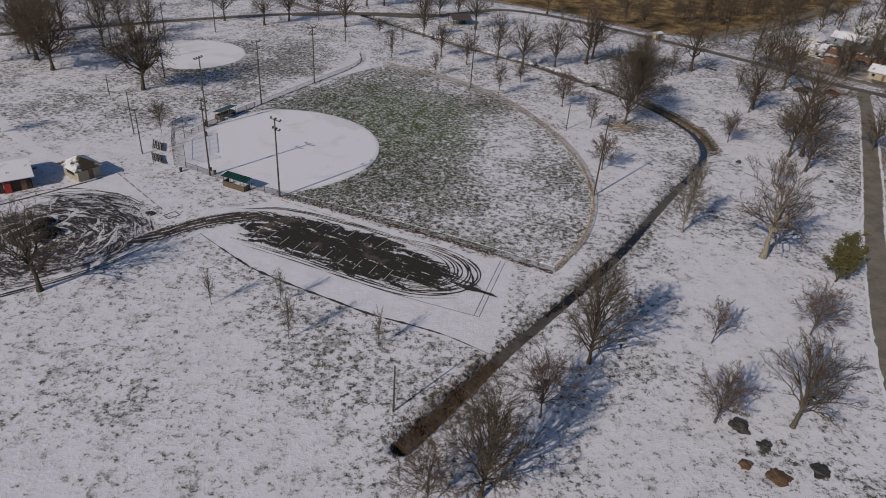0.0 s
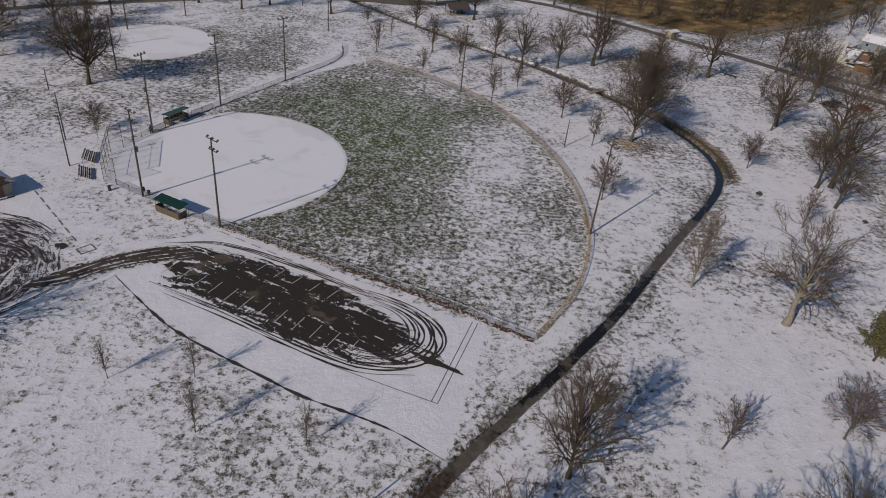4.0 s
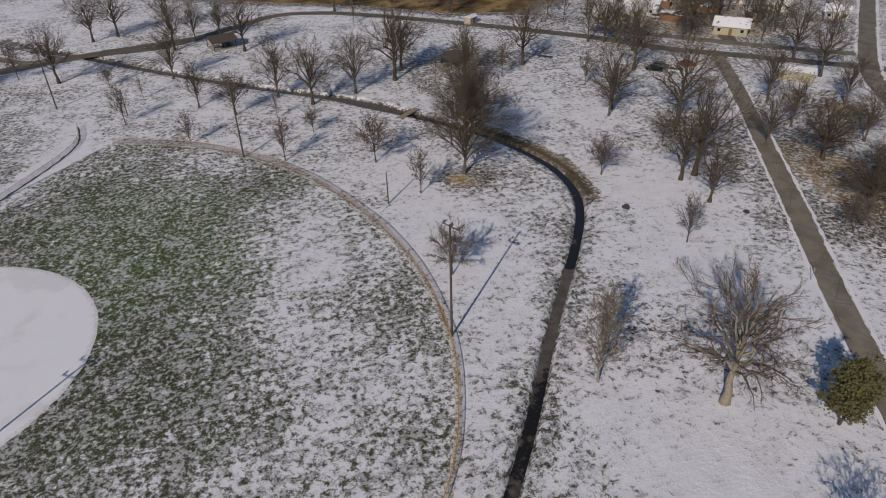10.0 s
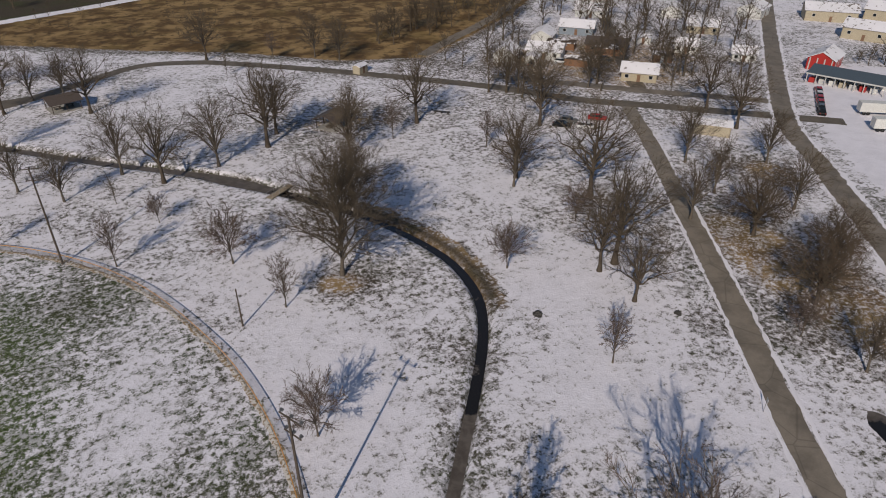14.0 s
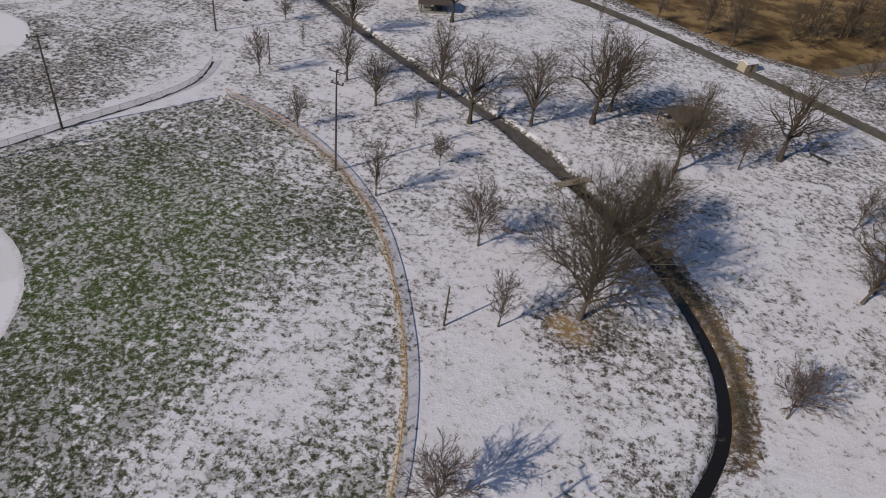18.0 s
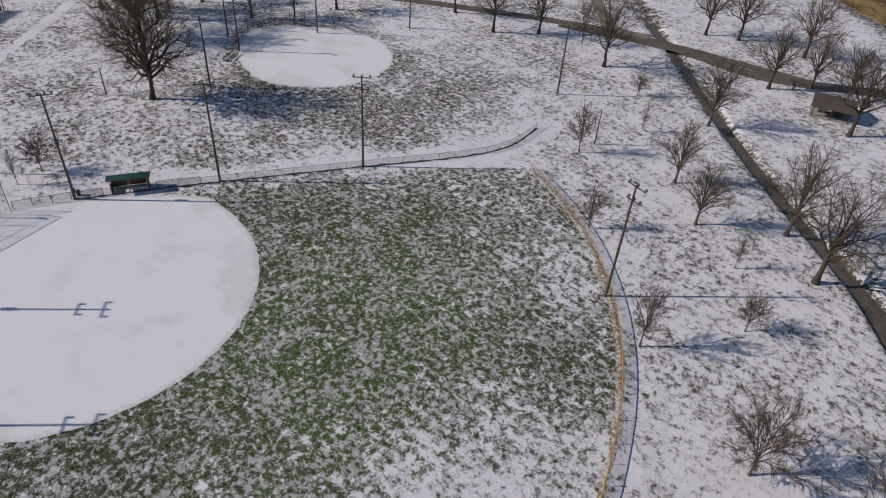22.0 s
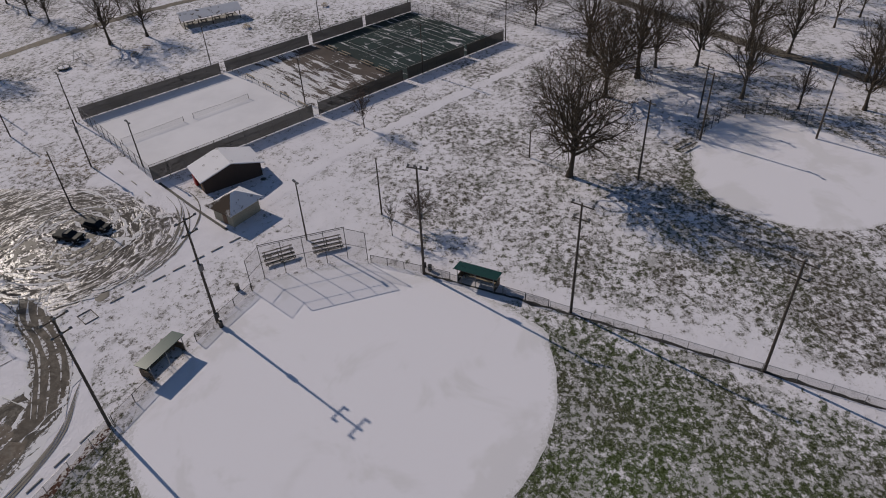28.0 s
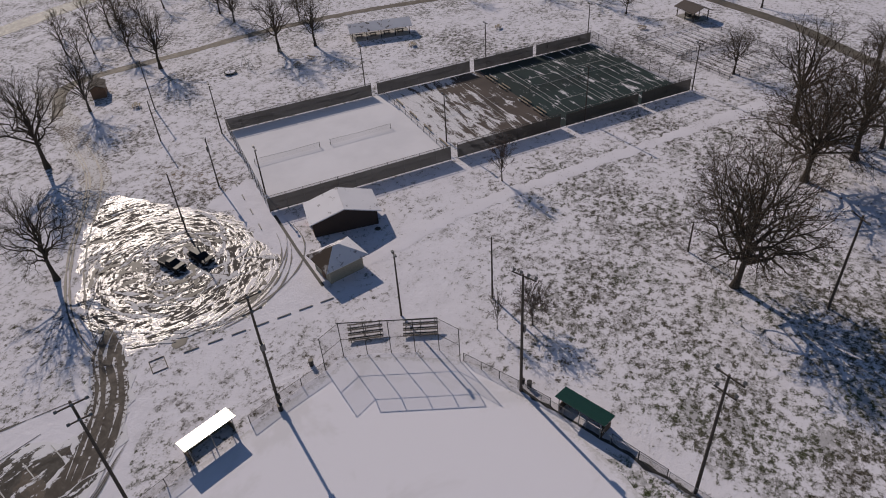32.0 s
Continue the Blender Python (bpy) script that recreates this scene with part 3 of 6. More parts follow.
def ground():
    far = [-4000, -1500, -700, -420]
    xs = np.unique(np.r_[far, np.arange(-300, -60, 3.0), np.arange(-60, -18, 1.5), np.arange(-18, 64, 0.6), np.arange(64, 78, 1.5), np.arange(78, 300, 3.0), [420, 700, 1500, 4000]])
    ys = np.unique(np.r_[far, -200, np.arange(-100, 20, 3.0), np.arange(20, 216, 0.6), np.arange(216, 270, 1.0), np.arange(272, 420, 4.0), [480, 700, 1500, 4000]])
    x, y = np.meshgrid(xs, ys)
    creek = smooth_line(CREEK, 1.5)
    d = dist_to(creek, x, y)
    fade = np.clip((y - 20) / 6, 0, 1)
    half = 1.35 + 0.45 * np.clip((y - 165) / 15, 0, 1) + 0.45 * np.clip((52 - y) / 20, 0, 1) + 0.8 * np.exp(-(((x - 31) / 9) ** 2 + ((y - 191) / 9) ** 2))
    z = -1.2 * np.clip((half - d) / 1.1, 0, 1) * fade
    grass, dry = np.full(x.shape, 0.40), np.full(x.shape, 0.75)
    field = list(ARC) + [FENCE_RF[0], (-30.5, 97.5), (-24.5, 104.5), (-21.3, 113), (-21.2, 120), (-24, 128.4), (-29.4, 135), (-38, 140), (-46, 141), (-58, 134), FENCE_LF[1], FENCE_LF[2]]
    out = inside(field, x, y)
    grass[out], dry[out] = 0.575, 0.31
    arc = dist_to(np.array([(-30.5, 97.5), (-24.5, 104.5), (-21.3, 113), (-21.2, 120), (-24, 128.4), (-29.4, 135), (-38, 140)]), x, y)
    grass += out * (0.16 * np.exp(-(arc / 14) ** 2) + 0.11 * blob(x, y, -16, 150, 18, 14, 20) + 0.13 * blob(x, y, -5, 110, 11, 10) - 0.10 * blob(x, y, 12, 95, 16, 22) - 0.20 * blob(x, y, 10, 129, 10, 26, -6))
    dry -= out * 0.4 * blob(x, y, -14, 140, 22, 30, 20)
    for cx, cy, rx, ry, g, h in ((-70, 158, 24, 22, 0.07, -0.25), (-88, 148, 14, 12, 0.05, 0.0), (-60, 186, 14, 24, 0.2, 0.0), (-100, 118, 24, 30, 0.06, 0.1), (-12, 40, 14, 10, 0.1, 0.0), (-60, 95, 9, 7, -0.02, 0.2),
                                (-70, 110, 8, 10, -0.06, 0.1), (-84, 100, 16, 12, -0.10, 0), (-45, 33, 32, 22, -0.05, 0), (45, 60, 18, 34, -0.10, 0), (37, 126, 8, 26, -0.10, 0), (74, 122, 12, 36, -0.10, 0), (150, 240, 50, 35, 0.2, 0.4), (42, 146, 6, 5, 0.42, 0.45), (95, 130, 10, 40, 0.12, 0.2), (112, 116, 9, 30, 0.34, 0.6), (136, 150, 6, 10, 0.3, 0.5), (150, 225, 30, 25, 0.12, 0.3), (33, 88, 4, 16, 0.06, 0.0),
                                (50, 98, 10, 30, 0.05, 0.1), (60, 30, 6, 10, 0.35, 0.3), (-110, 30, 30, 30, 0.0, 0.2), (60, 215, 18, 10, 0.25, 0.4), (-95, 60, 9, 20, 0.04, 0.3), (-110, 105, 25, 25, -0.07, 0), (-103, 138.5, 4.5, 2.2, 0.14, -0.3)):
        k = blob(x, y, cx, cy, rx, ry)
        grass, dry = grass + g * k, dry + h * k
    for apron in ([(-50, 76), (-44.9, 72.4), (-39.8, 68.1), (-28.3, 61.1), (-15.7, 55.2), (2.7, 47.8), (7.5, 72), (-4, 76.5), (-36, 90.5), (-50, 84)], [(166, 163), (203, 203), (232, 190), (300, 170), (230, 120), (170, 110), (146, 128)], [(-58, 84.5), (-73, 97), (-90, 80), (-98, 68), (-90, 66), (-80, 86), (-66, 88)]):
        k = inside(apron, x, y)
        grass[k] = np.minimum(grass[k], 0.12)
    ring = dist_to(np.array(FIELD_2 + FIELD_2[:1], float), x, y)
    grass += 0.14 * np.exp(-((ring - 1.5) / 2.2) ** 2)
    lane = dist_to(np.array(FENCE_LF, float), x, y)
    grass -= 0.16 * np.exp(-((lane - 1.5) / 2.6) ** 2)
    side = (x > np.interp(y, [p[1] for p in CREEK], [p[0] for p in CREEK])) & (y > 127) & (y < 176)
    rim = side * np.clip((half + 3.6 - d) / 1.6, 0, 1) * np.clip((y - 127) / 6, 0, 1) * np.clip((176 - y) / 8, 0, 1)
    grass, dry = np.maximum(grass, rim * 0.965), np.where(rim > 0.2, 1.13, dry)
    bank = np.exp(-((d - half - 0.5) / 1.2) ** 2) * fade
    grass, dry = grass + 0.07 * bank, dry - 0.1 * bank
    bed = np.clip((half - 0.1 - d) / 0.6, 0, 1) * fade
    grass, dry = np.maximum(grass, bed * 1.1), np.maximum(dry, bed * 0.8)
    edge = [(-400, 470), (-60, 351), (-28, 331), (14, 305), (46, 288), (74, 266), (101, 258), (131, 281), (154, 300), (230, 380), (300, 900), (-400, 900)]
    far_edge = [(-400, 500), (-33, 369), (20, 397), (140, 470), (140, 900), (-400, 900)]
    for poly, g, h in ((edge, 1.25, 1.25), (far_edge, 1.15, 0.85)):
        away = dist_to(np.array(poly[:-2], float), x, y) * np.where(inside(poly, x, y), 1, -1)
        k = np.clip(0.5 + away / 7, 0, 1)
        k = k if poly is edge else k * (y > 350)
        grass, dry = grass + (g - grass) * k, dry + (h - dry) * k
    ny, nx = x.shape
    co = np.stack([x, y, z], -1).reshape(-1, 3)
    i = (np.arange(ny - 1)[:, None] * nx + np.arange(nx - 1)[None]).ravel()
    quads = np.stack([i, i + 1, i + nx + 1, i + nx], 1)
    me = bpy.data.meshes.new("ground")
    me.vertices.add(len(co))
    me.vertices.foreach_set("co", co.ravel())
    me.loops.add(quads.size)
    me.loops.foreach_set("vertex_index", quads.ravel().astype(np.int32))
    me.polygons.add(len(quads))
    me.polygons.foreach_set("loop_start", np.arange(0, quads.size, 4, dtype=np.int32))
    me.update()
    for name, val in (("grass", grass), ("dry", dry)):
        me.attributes.new(name, "FLOAT", "POINT").data.foreach_set("value", val.ravel().astype(np.float32))
    me.materials.append(M["ground"])
    tagged(new("ground", me), "park lawn under thin patchy snow with winter grass showing", "ground", kind="structure")


ground()
water = strip("water", CREEK, 5.2, -0.62, M["water"], "dark still creek water in a ditch, partly iced runs painted sky-grey", "water", lanes=2)
tagged(patch("infield", INFIELD, 0.03, M["field_snow"], "softball infield under smooth unbroken snow", "infield", ragged=0.05, step=0.8), kind="structure")
patch("infield", FIELD_2, 0.03, M["field_snow"], "smaller ball field infield under smooth unbroken snow", "infield", ragged=0.15, step=0.8)
strip("dirt_strip", ARC, 0.95, 0.025, M["strip"], "bare tan strip under the outfield fence", "strip", ragged=0.12, step=1.0)
strip("dirt_strip", FENCE_RF, 0.95, 0.025, M["redstrip"], "reddish bare dirt strip under the fence beside the car park", "strip", ragged=0.15, step=1.0)
strip("road", [(133, 196), (121.5, 170.4), (109.6, 146.6), (95.2, 117.7), (84.3, 96.5), (76.5, 80.5), (66, 58), (55, 30), (40, -10), (10, -80), (-60, -230), (-140, -400)], 3.8, 0.04, M["road"], "worn cracked concrete park road, cleared of snow", ragged=0.1)
strip("road", [(320, 336), (248.4, 262.5), (200, 212), (162.8, 171.7), (147.6, 147), (131.7, 121), (118, 98), (90, 50), (50, -20), (-20, -140), (-110, -300), (-170, -400)], 5.0, 0.05, M["street"], "worn two-lane street with snowy edges", ragged=0.07)
strip("road", [(-215, 143), (-195, 162.8), (-177.5, 174), (-150, 192), (-123.5, 213), (-95.6, 233), (-63, 252.5), (-43.1, 259), (-12.3, 266)], 3.9, 0.04, M["park_road"], "park road, wet and cleared of snow", ragged=0.1)
strip("road", [(-70, 247), (-43, 257.5), (-21.8, 259.5), (-1.4, 273), (14.7, 285.5), (30, 284), (43.2, 277.2), (73.8, 253.9), (106.2, 225.5), (122.8, 206.5), (137.1, 195), (156.3, 180), (175, 165)], 4.6, 0.06, M["park_road"], "park road along the snowy meadow edge", ragged=0.1)
strip("road", [(-50.5, 259.5), (-57, 256.7), (-63.6, 259.1), (-75, 270), (-86.4, 280.5), (-112, 302), (-150, 330)], 3.4, 0.065, M["road"], "narrow dark drive branching off the park road", ragged=0.08)
strip("dirt_strip", FENCE_LF, 0.4, 0.025, M["rock"], "dark bare strip under the outfield fence", "strip", ragged=0.12, step=1.0)


# ---- trees ----
class Wood:
    """Grows one bare tree: a trunk, limbs that reach for the crown's outline, branches and fine twigs."""

    def __init__(self, seed, fine=1.0):
        self.fine = fine
        self.r = random.Random(seed)
        self.trunk, self.crown = ([], []), ([], [])
        self.tips = []

    def tube(self, where, pts, radii, sides):
        vs, fs = where
        base = len(vs)
        for i, p in enumerate(pts):
            d = (pts[min(i + 1, len(pts) - 1)] - pts[max(i - 1, 0)]).normalized()
            u = d.orthogonal().normalized()
            w = d.cross(u)
            for k in range(sides):
                a = 2 * math.pi * k / sides
                vs.append(p + (u * math.cos(a) + w * math.sin(a)) * radii[i])
        for i in range(len(pts) - 1):
            for k in range(sides):
                j = (k + 1) % sides
                a = base + i * sides
                fs.append((a + k, a + j, a + sides + j, a + sides + k))

    def spike(self, a, b, r):
        """A thin twig that runs out to a point."""
        vs, fs = self.crown
        k = len(vs)
        d = (b - a).normalized()
        u = d.orthogonal().normalized() * r
        w = d.cross(u)
        vs.extend((a + u, a - u * 0.5 + w * 0.87, a - u * 0.5 - w * 0.87, b))
        fs.extend(((k, k + 1, k + 3), (k + 1, k + 2, k + 3), (k + 2, k, k + 3)))

    def jitter(self, s):
        return Vector((self.r.gauss(0, s), self.r.gauss(0, s), self.r.gauss(0, s)))

    def bend(self, a, ctrl, b, n, wob):
        pts = []
        for i in range(n + 1):
            t = i / n
            p = a * (1 - t) ** 2 + ctrl * (2 * t * (1 - t)) + b * t * t
            pts.append(p + self.jitter(wob) if 0 < i < n else p)
        return pts

    def grow(self, h, low, wide, mid, tall, limbs, branches, shoots, twigs, rise, gnarl, thick, stems=1, lite=False, spire=False):
        """Shares of the height h: low (first limbs), wide (crown radius), mid and tall (crown centre and half height)."""
        r, R, Z = self.r, h * wide, h * tall
        C = Vector((0, 0, h * mid))
        rad = h * thick
        top = Vector((r.gauss(0, 0.03) * h, r.gauss(0, 0.03) * h, h * (0.30 if stems > 1 else 0.86)))
        base = Vector((0, 0, -0.15))
        spine = self.bend(base, Vector((r.gauss(0, 0.02) * h, r.gauss(0, 0.02) * h, h * 0.4)), top, 8, gnarl * h * 0.006)
        fat = [max(rad * (1.45 if i == 0 else 1.0 - 0.88 * (i / 8) ** 0.85), 0.03) for i in range(9)]
        self.tube(self.trunk, spine, fat, 5 if lite else 8)
        seg, cut = (3, 2) if lite else (6, 4)
        for k in range(limbs):
            u = (k + 0.5) / limbs
            az = k * 2.39996 + r.uniform(-0.35, 0.35)
            el = radians(-14 + 96 * u ** 1.15 + r.uniform(-8, 8))
            f = r.uniform(0.8, 1.06)
            T = C + Vector((math.cos(az) * math.cos(el) * R, math.sin(az) * math.cos(el) * R, math.sin(el) * Z)) * f
            z0 = h * low + (h * (0.22 if stems > 1 else 0.62 if lite or spire else 0.46) - h * low) * u * (0.5 if stems > 1 else 0.95)
            i = min(7, int(z0 / max(top.z, 0.1) * 8))
            at = spine[i].lerp(spine[i + 1], min(1, max(0, z0 / top.z * 8 - i)))
            out = T - at
            ctrl = at + Vector((out.x * (0.55 - rise * 0.4), out.y * (0.55 - rise * 0.4), out.z * 0.5 + rise * out.length * 0.25))
            limb = self.bend(at, ctrl, T, seg, gnarl * R * 0.05)
            r0 = max(min(fat[i] * 0.62, rad * 0.55) * r.uniform(0.8, 1.2), 0.03)
            lr = [max(r0 * (1 - 0.82 * q / seg), 0.06 if lite else 0.03 * self.fine) for q in range(seg + 1)]
            self.tube(self.trunk, limb, lr, 3 if lite else 5)
            for j in range(branches):
                t = 0.22 + 0.78 * (j + r.uniform(0.1, 0.9)) / branches
                q = min(seg - 1, int(t * seg))
                p = limb[q].lerp(limb[q + 1], t * seg - q)
                way = (limb[q + 1] - limb[q]).normalized()
                outward = Vector(((p.x - C.x) / R, (p.y - C.y) / R, (p.z - C.z) / Z))
                side = way.cross(self.jitter(1.0)).normalized()
                d = (way * 0.75 + side * r.uniform(0.55, 1.0) + outward * 0.35 + Vector((0, 0, rise * 0.35))).normalized()
                ln = R * r.uniform(0.34, 0.58) * (1.12 - 0.55 * t)
                e = p + d * ln
                br = self.bend(p, p + d * ln * 0.5 + self.jitter(gnarl * ln * 0.12), e, cut, gnarl * ln * 0.03)
                b0 = max(lr[q] * 0.62, 0.042 * self.fine)
                self.tube(self.crown, br, [max(b0 * (1 - 0.72 * i / cut), 0.05 if lite else 0.03 * self.fine) for i in range(cut + 1)], 3 if lite else 4)
                for m in range(shoots):
                    v = 0.15 + 0.85 * (m + r.random()) / shoots
                    g = min(cut - 1, int(v * cut))
                    s0 = br[g].lerp(br[g + 1], v * cut - g)
                    sd = (d * 0.9 + self.jitter(0.55) + Vector((0, 0, rise * 0.3))).normalized()
                    sl = ln * r.uniform(0.32, 0.58)
                    s1 = s0 + sd * sl * 0.55 + self.jitter(sl * 0.05)
                    s2 = s1 + (sd + self.jitter(0.25)).normalized() * sl * 0.5
                    if lite:
                        self.spike(s0, s2, 0.045)
                        continue
                    self.spike(s0, s2, 0.036 * self.fine)
                    self.tips.append(s2)
                    for w in range(twigs):
                        a = s0.lerp(s1, r.uniform(0.3, 1.0)) if w % 2 else s1.lerp(s2, r.random())
                        z = a + (sd + self.jitter(0.42)).normalized() * sl * r.uniform(0.45, 0.85)
                        self.spike(a, z, 0.021 * self.fine)


KINDS = {
    # height: low, wide, mid, tall, limbs, branches, shoots, twigs, rise, gnarl, thickness, stems
    "oak": (16.0, 0.26, 0.46, 0.61, 0.39, 15, 8, 6, 5, 0.34, 0.75, 0.027, 1),
    "open": (16.0, 0.27, 0.46, 0.63, 0.37, 14, 9, 7, 5, 0.38, 0.9, 0.030, 1),
    "great": (16.0, 0.22, 0.54, 0.60, 0.43, 26, 10, 7, 4, 0.04, 0.9, 0.030, 1),
    "vase": (14.0, 0.19, 0.42, 0.59, 0.41, 18, 8, 6, 5, 0.58, 0.35, 0.021, 1),
    "round": (20.0, 0.13, 0.46, 0.55, 0.45, 36, 10, 8, 5, 0.42, 0.28, 0.017, 1, False, True),
    "pin": (18.0, 0.12, 0.30, 0.53, 0.47, 34, 8, 7, 4, 0.16, 0.35, 0.016, 1, False, True),
    "young": (10.0, 0.18, 0.28, 0.57, 0.43, 16, 7, 6, 4, 0.55, 0.3, 0.012, 1),
    "sapling": (8.0, 0.16, 0.19, 0.55, 0.44, 16, 6, 5, 3, 0.55, 0.3, 0.008, 1),
    "poplar": (15.0, 0.12, 0.21, 0.54, 0.46, 28, 7, 6, 5, 0.45, 0.35, 0.011, 1, False, True),
    "bush": (9.0, 0.10, 0.43, 0.56, 0.44, 18, 8, 6, 5, 0.55, 0.35, 0.015, 2),
    "far": (13.0, 0.20, 0.40, 0.58, 0.42, 11, 6, 5, 0, 0.35, 0.7, 0.022, 1, True),
}


def tree_meshes(kind, seed):
    h, *spec = KINDS[kind]
    w = Wood(seed, {"young": 0.7, "sapling": 0.5, "poplar": 0.8, "bush": 0.75, "open": 0.75, "vase": 0.7, "oak": 0.72, "round": 0.7, "great": 0.78}.get(kind, 0.8))
    w.grow(h, *spec)
    return w, h


TWIG = {"oak": "twig", "vase": "twig", "round": "twig", "young": "twig_red", "sapling": "twig_pale", "poplar": "twig_pale", "bush": "twig_red", "far": "twig", "great": "twig", "open": "twig_red", "pin": "twig"}
BARK = {"oak": "bark", "vase": "bark_grey", "round": "bark_grey", "young": "bark_grey", "sapling": "bark_grey", "poplar": "bark_pale", "bush": "bark_grey", "far": "bark", "great": "bark", "open": "bark_pale", "pin": "bark"}
PROTO = {}


def leaf_mesh(tips, rnd, count, size, name, near=0.5):
    vs, fs = [], []
    for _ in range(count):
        p = rnd.choice(tips) + Vector((rnd.gauss(0, near), rnd.gauss(0, near), rnd.gauss(0, near)))
        a = Vector((rnd.gauss(0, 1), rnd.gauss(0, 1), rnd.gauss(0, 1))).normalized() * size * rnd.uniform(0.6, 1.3)
        b = a.orthogonal() * 0.6
        i = len(vs)
        vs += [p - a, p + b, p + a, p - b]
        fs.append((i, i + 1, i + 2, i + 3))
    return mesh_of(name, vs, fs)


def plant(kind, seed, x, y, h, label, bark=None, leaves=0, wide=1.0, turn=None):
    """One tree of a kind at a place, scaled to its height; later ones share the first one's meshes."""
    key = (kind, seed, bark, leaves)
    a = turn if turn is not None else (x * 37.7 + y * 13.1) % 360
    if key not in PROTO:
        w, h0 = tree_meshes(kind, seed)
        top = max(v.z for v in w.crown[0])
        ob = thing("tree", label, "tree", group="bare park trees")
        part("trunk", mesh_of("trunk", *w.trunk, M[bark or BARK[kind]], True), None, ob)
        part("crown", mesh_of("crown", *w.crown, M[TWIG[kind] if bark != "bark_pale" else "twig"]), None, ob, "bare twigs and fine branches")
        if leaves:
            part("leaves", leaf_mesh(w.tips, w.r, leaves, 0.11, "leaves"), M["leaf_dry"], ob, "clinging dry brown leaves")
        PROTO[key] = (ob, top)
        k = h / top
        ob.matrix_basis = pose(x, y, 0, 0, 0, a)
        ob.scale = (1, 1, 1)
        PROTO[key] = (ob, top)
        first = True
    else:
        first = False
    ob, top = PROTO[key]
    k = h / top
    if first:
        for c in ob.children:
            c.scale = (k * wide, k * wide, k)
        PROTO[key] = (ob, h)
        return ob
    m = pose(x, y, 0, 0, 0, a) @ Matrix.Diagonal((k * wide, k * wide, k, 1))
    return tagged(copy_thing(ob, m), label)


def far_stand(name, places, label, category="trees"):
    """Many far trees joined into one mesh."""
    shapes = []
    for seed in (91, 92, 93):
        w, h0 = tree_meshes("far", seed)
        v = np.array([tuple(p) for p in w.trunk[0] + w.crown[0]])
        n = len(w.trunk[0])
        f = w.trunk[1] + [tuple(i + n for i in q) for q in w.crown[1]]
        shapes.append((v, np.array([i for q in f for i in q]), v[:, 2].max(), np.array([len(q) for q in f])))
    vs, fs, counts, base = [], [], [], 0
    for k, (x, y, h) in enumerate(places):
        v, f, top, many = shapes[k % 3]
        a, s = k * 2.1, h / top
        q = np.stack([v[:, 0] * math.cos(a) - v[:, 1] * math.sin(a), v[:, 0] * math.sin(a) + v[:, 1] * math.cos(a), v[:, 2]], 1) * s
        vs.append(q + (x, y, 0))
        fs.append(f + base)
        counts.append(many)
        base += len(v)
    vs, fs, counts = np.concatenate(vs), np.concatenate(fs), np.concatenate(counts)
    me = bpy.data.meshes.new(name)
    me.vertices.add(len(vs))
    me.vertices.foreach_set("co", vs.ravel())
    me.loops.add(fs.size)
    me.loops.foreach_set("vertex_index", fs.ravel().astype(np.int32))
    me.polygons.add(len(counts))
    me.polygons.foreach_set("loop_start", (np.cumsum(counts) - counts).astype(np.int32))
    me.update()
    me.materials.append(M["twig"])
    return tagged(new(name, me), label, category, kind="stuff")


L_OAK = "large bare spreading oak standing in thin snow"
for n, (x, y, h) in enumerate([(81.6, 132.9, 15), (-66.1, 55.4, 17), (81.8, 123.8, 14.2), (85.2, 133.8, 20.8), (85.7, 169.3, 18), (18.3, 195.6, 19), (41.4, 206.1, 21), (44.7, 213.3, 18), (78.0, 206.5, 21), (3.4, 246.5, 18.5), (36.2, 284.9, 18.5), (150.6, 186.3, 18.2)]):
    plant("oak", 11 + n % 3, x, y, h, L_OAK)
for n, (x, y, h) in enumerate([(95.2, 156.2, 20.2), (-20.4, 280.6, 14), (113.1, 208.2, 17.5), (109, 218.4, 14.2), (147.4, 172.3, 17), (104.9, 192.9, 18), (-46.4, 233.9, 13.5), (-75.8, 228.2, 13.8), (-68.6, 237.1, 12.8), (-91.2, 230.1, 12.2), (-17.2, 254.7, 13.2), (-43.2, 273.3, 13.8), (-36.1, 277.2, 13.8), (57.1, 193.3, 12.8)]):
    plant("oak", 11 + n % 3, x, y, h * (1.25 if x < 80 else 1.08), L_OAK)
for n, (x, y, h) in enumerate([(-127.3, 167.3, 22), (-161.3, 149, 11.5), (-109.6, 205.9, 16), (-93.2, 27.6, 20), (-140.8, 17.2, 17.5), (-156.5, 41.6, 18), (-161.8, 49, 13.8), (-198.2, 122.9, 9.2), (-139.8, 159.1, 22), (-140.5, 194.7, 21), (-122.2, 212.1, 15), (-163.4, 218.3, 13), (-181.9, 7.3, 12)]):
    plant("oak", 11 + n % 3, x, y, h, L_OAK)
plant("open", 21, 54.9, 80.8, 20.5, "large leaning bare oak with a pale sunlit trunk")
plant("great", 22, -88.2, 148.0, 23.3, "broad dark oak with a few clinging brown leaves", leaves=2200, wide=0.84)
for x, y, h in ((113.2, 131.9, 15), (106.4, 112.5, 14.2), (117.2, 119.2, 13), (-118.3, 159, 22)):
    plant("great", 23, x, y, h, "oak still holding dry brown leaves", leaves=3500)
L_VASE = "bare park tree with ascending branches in thin snow"
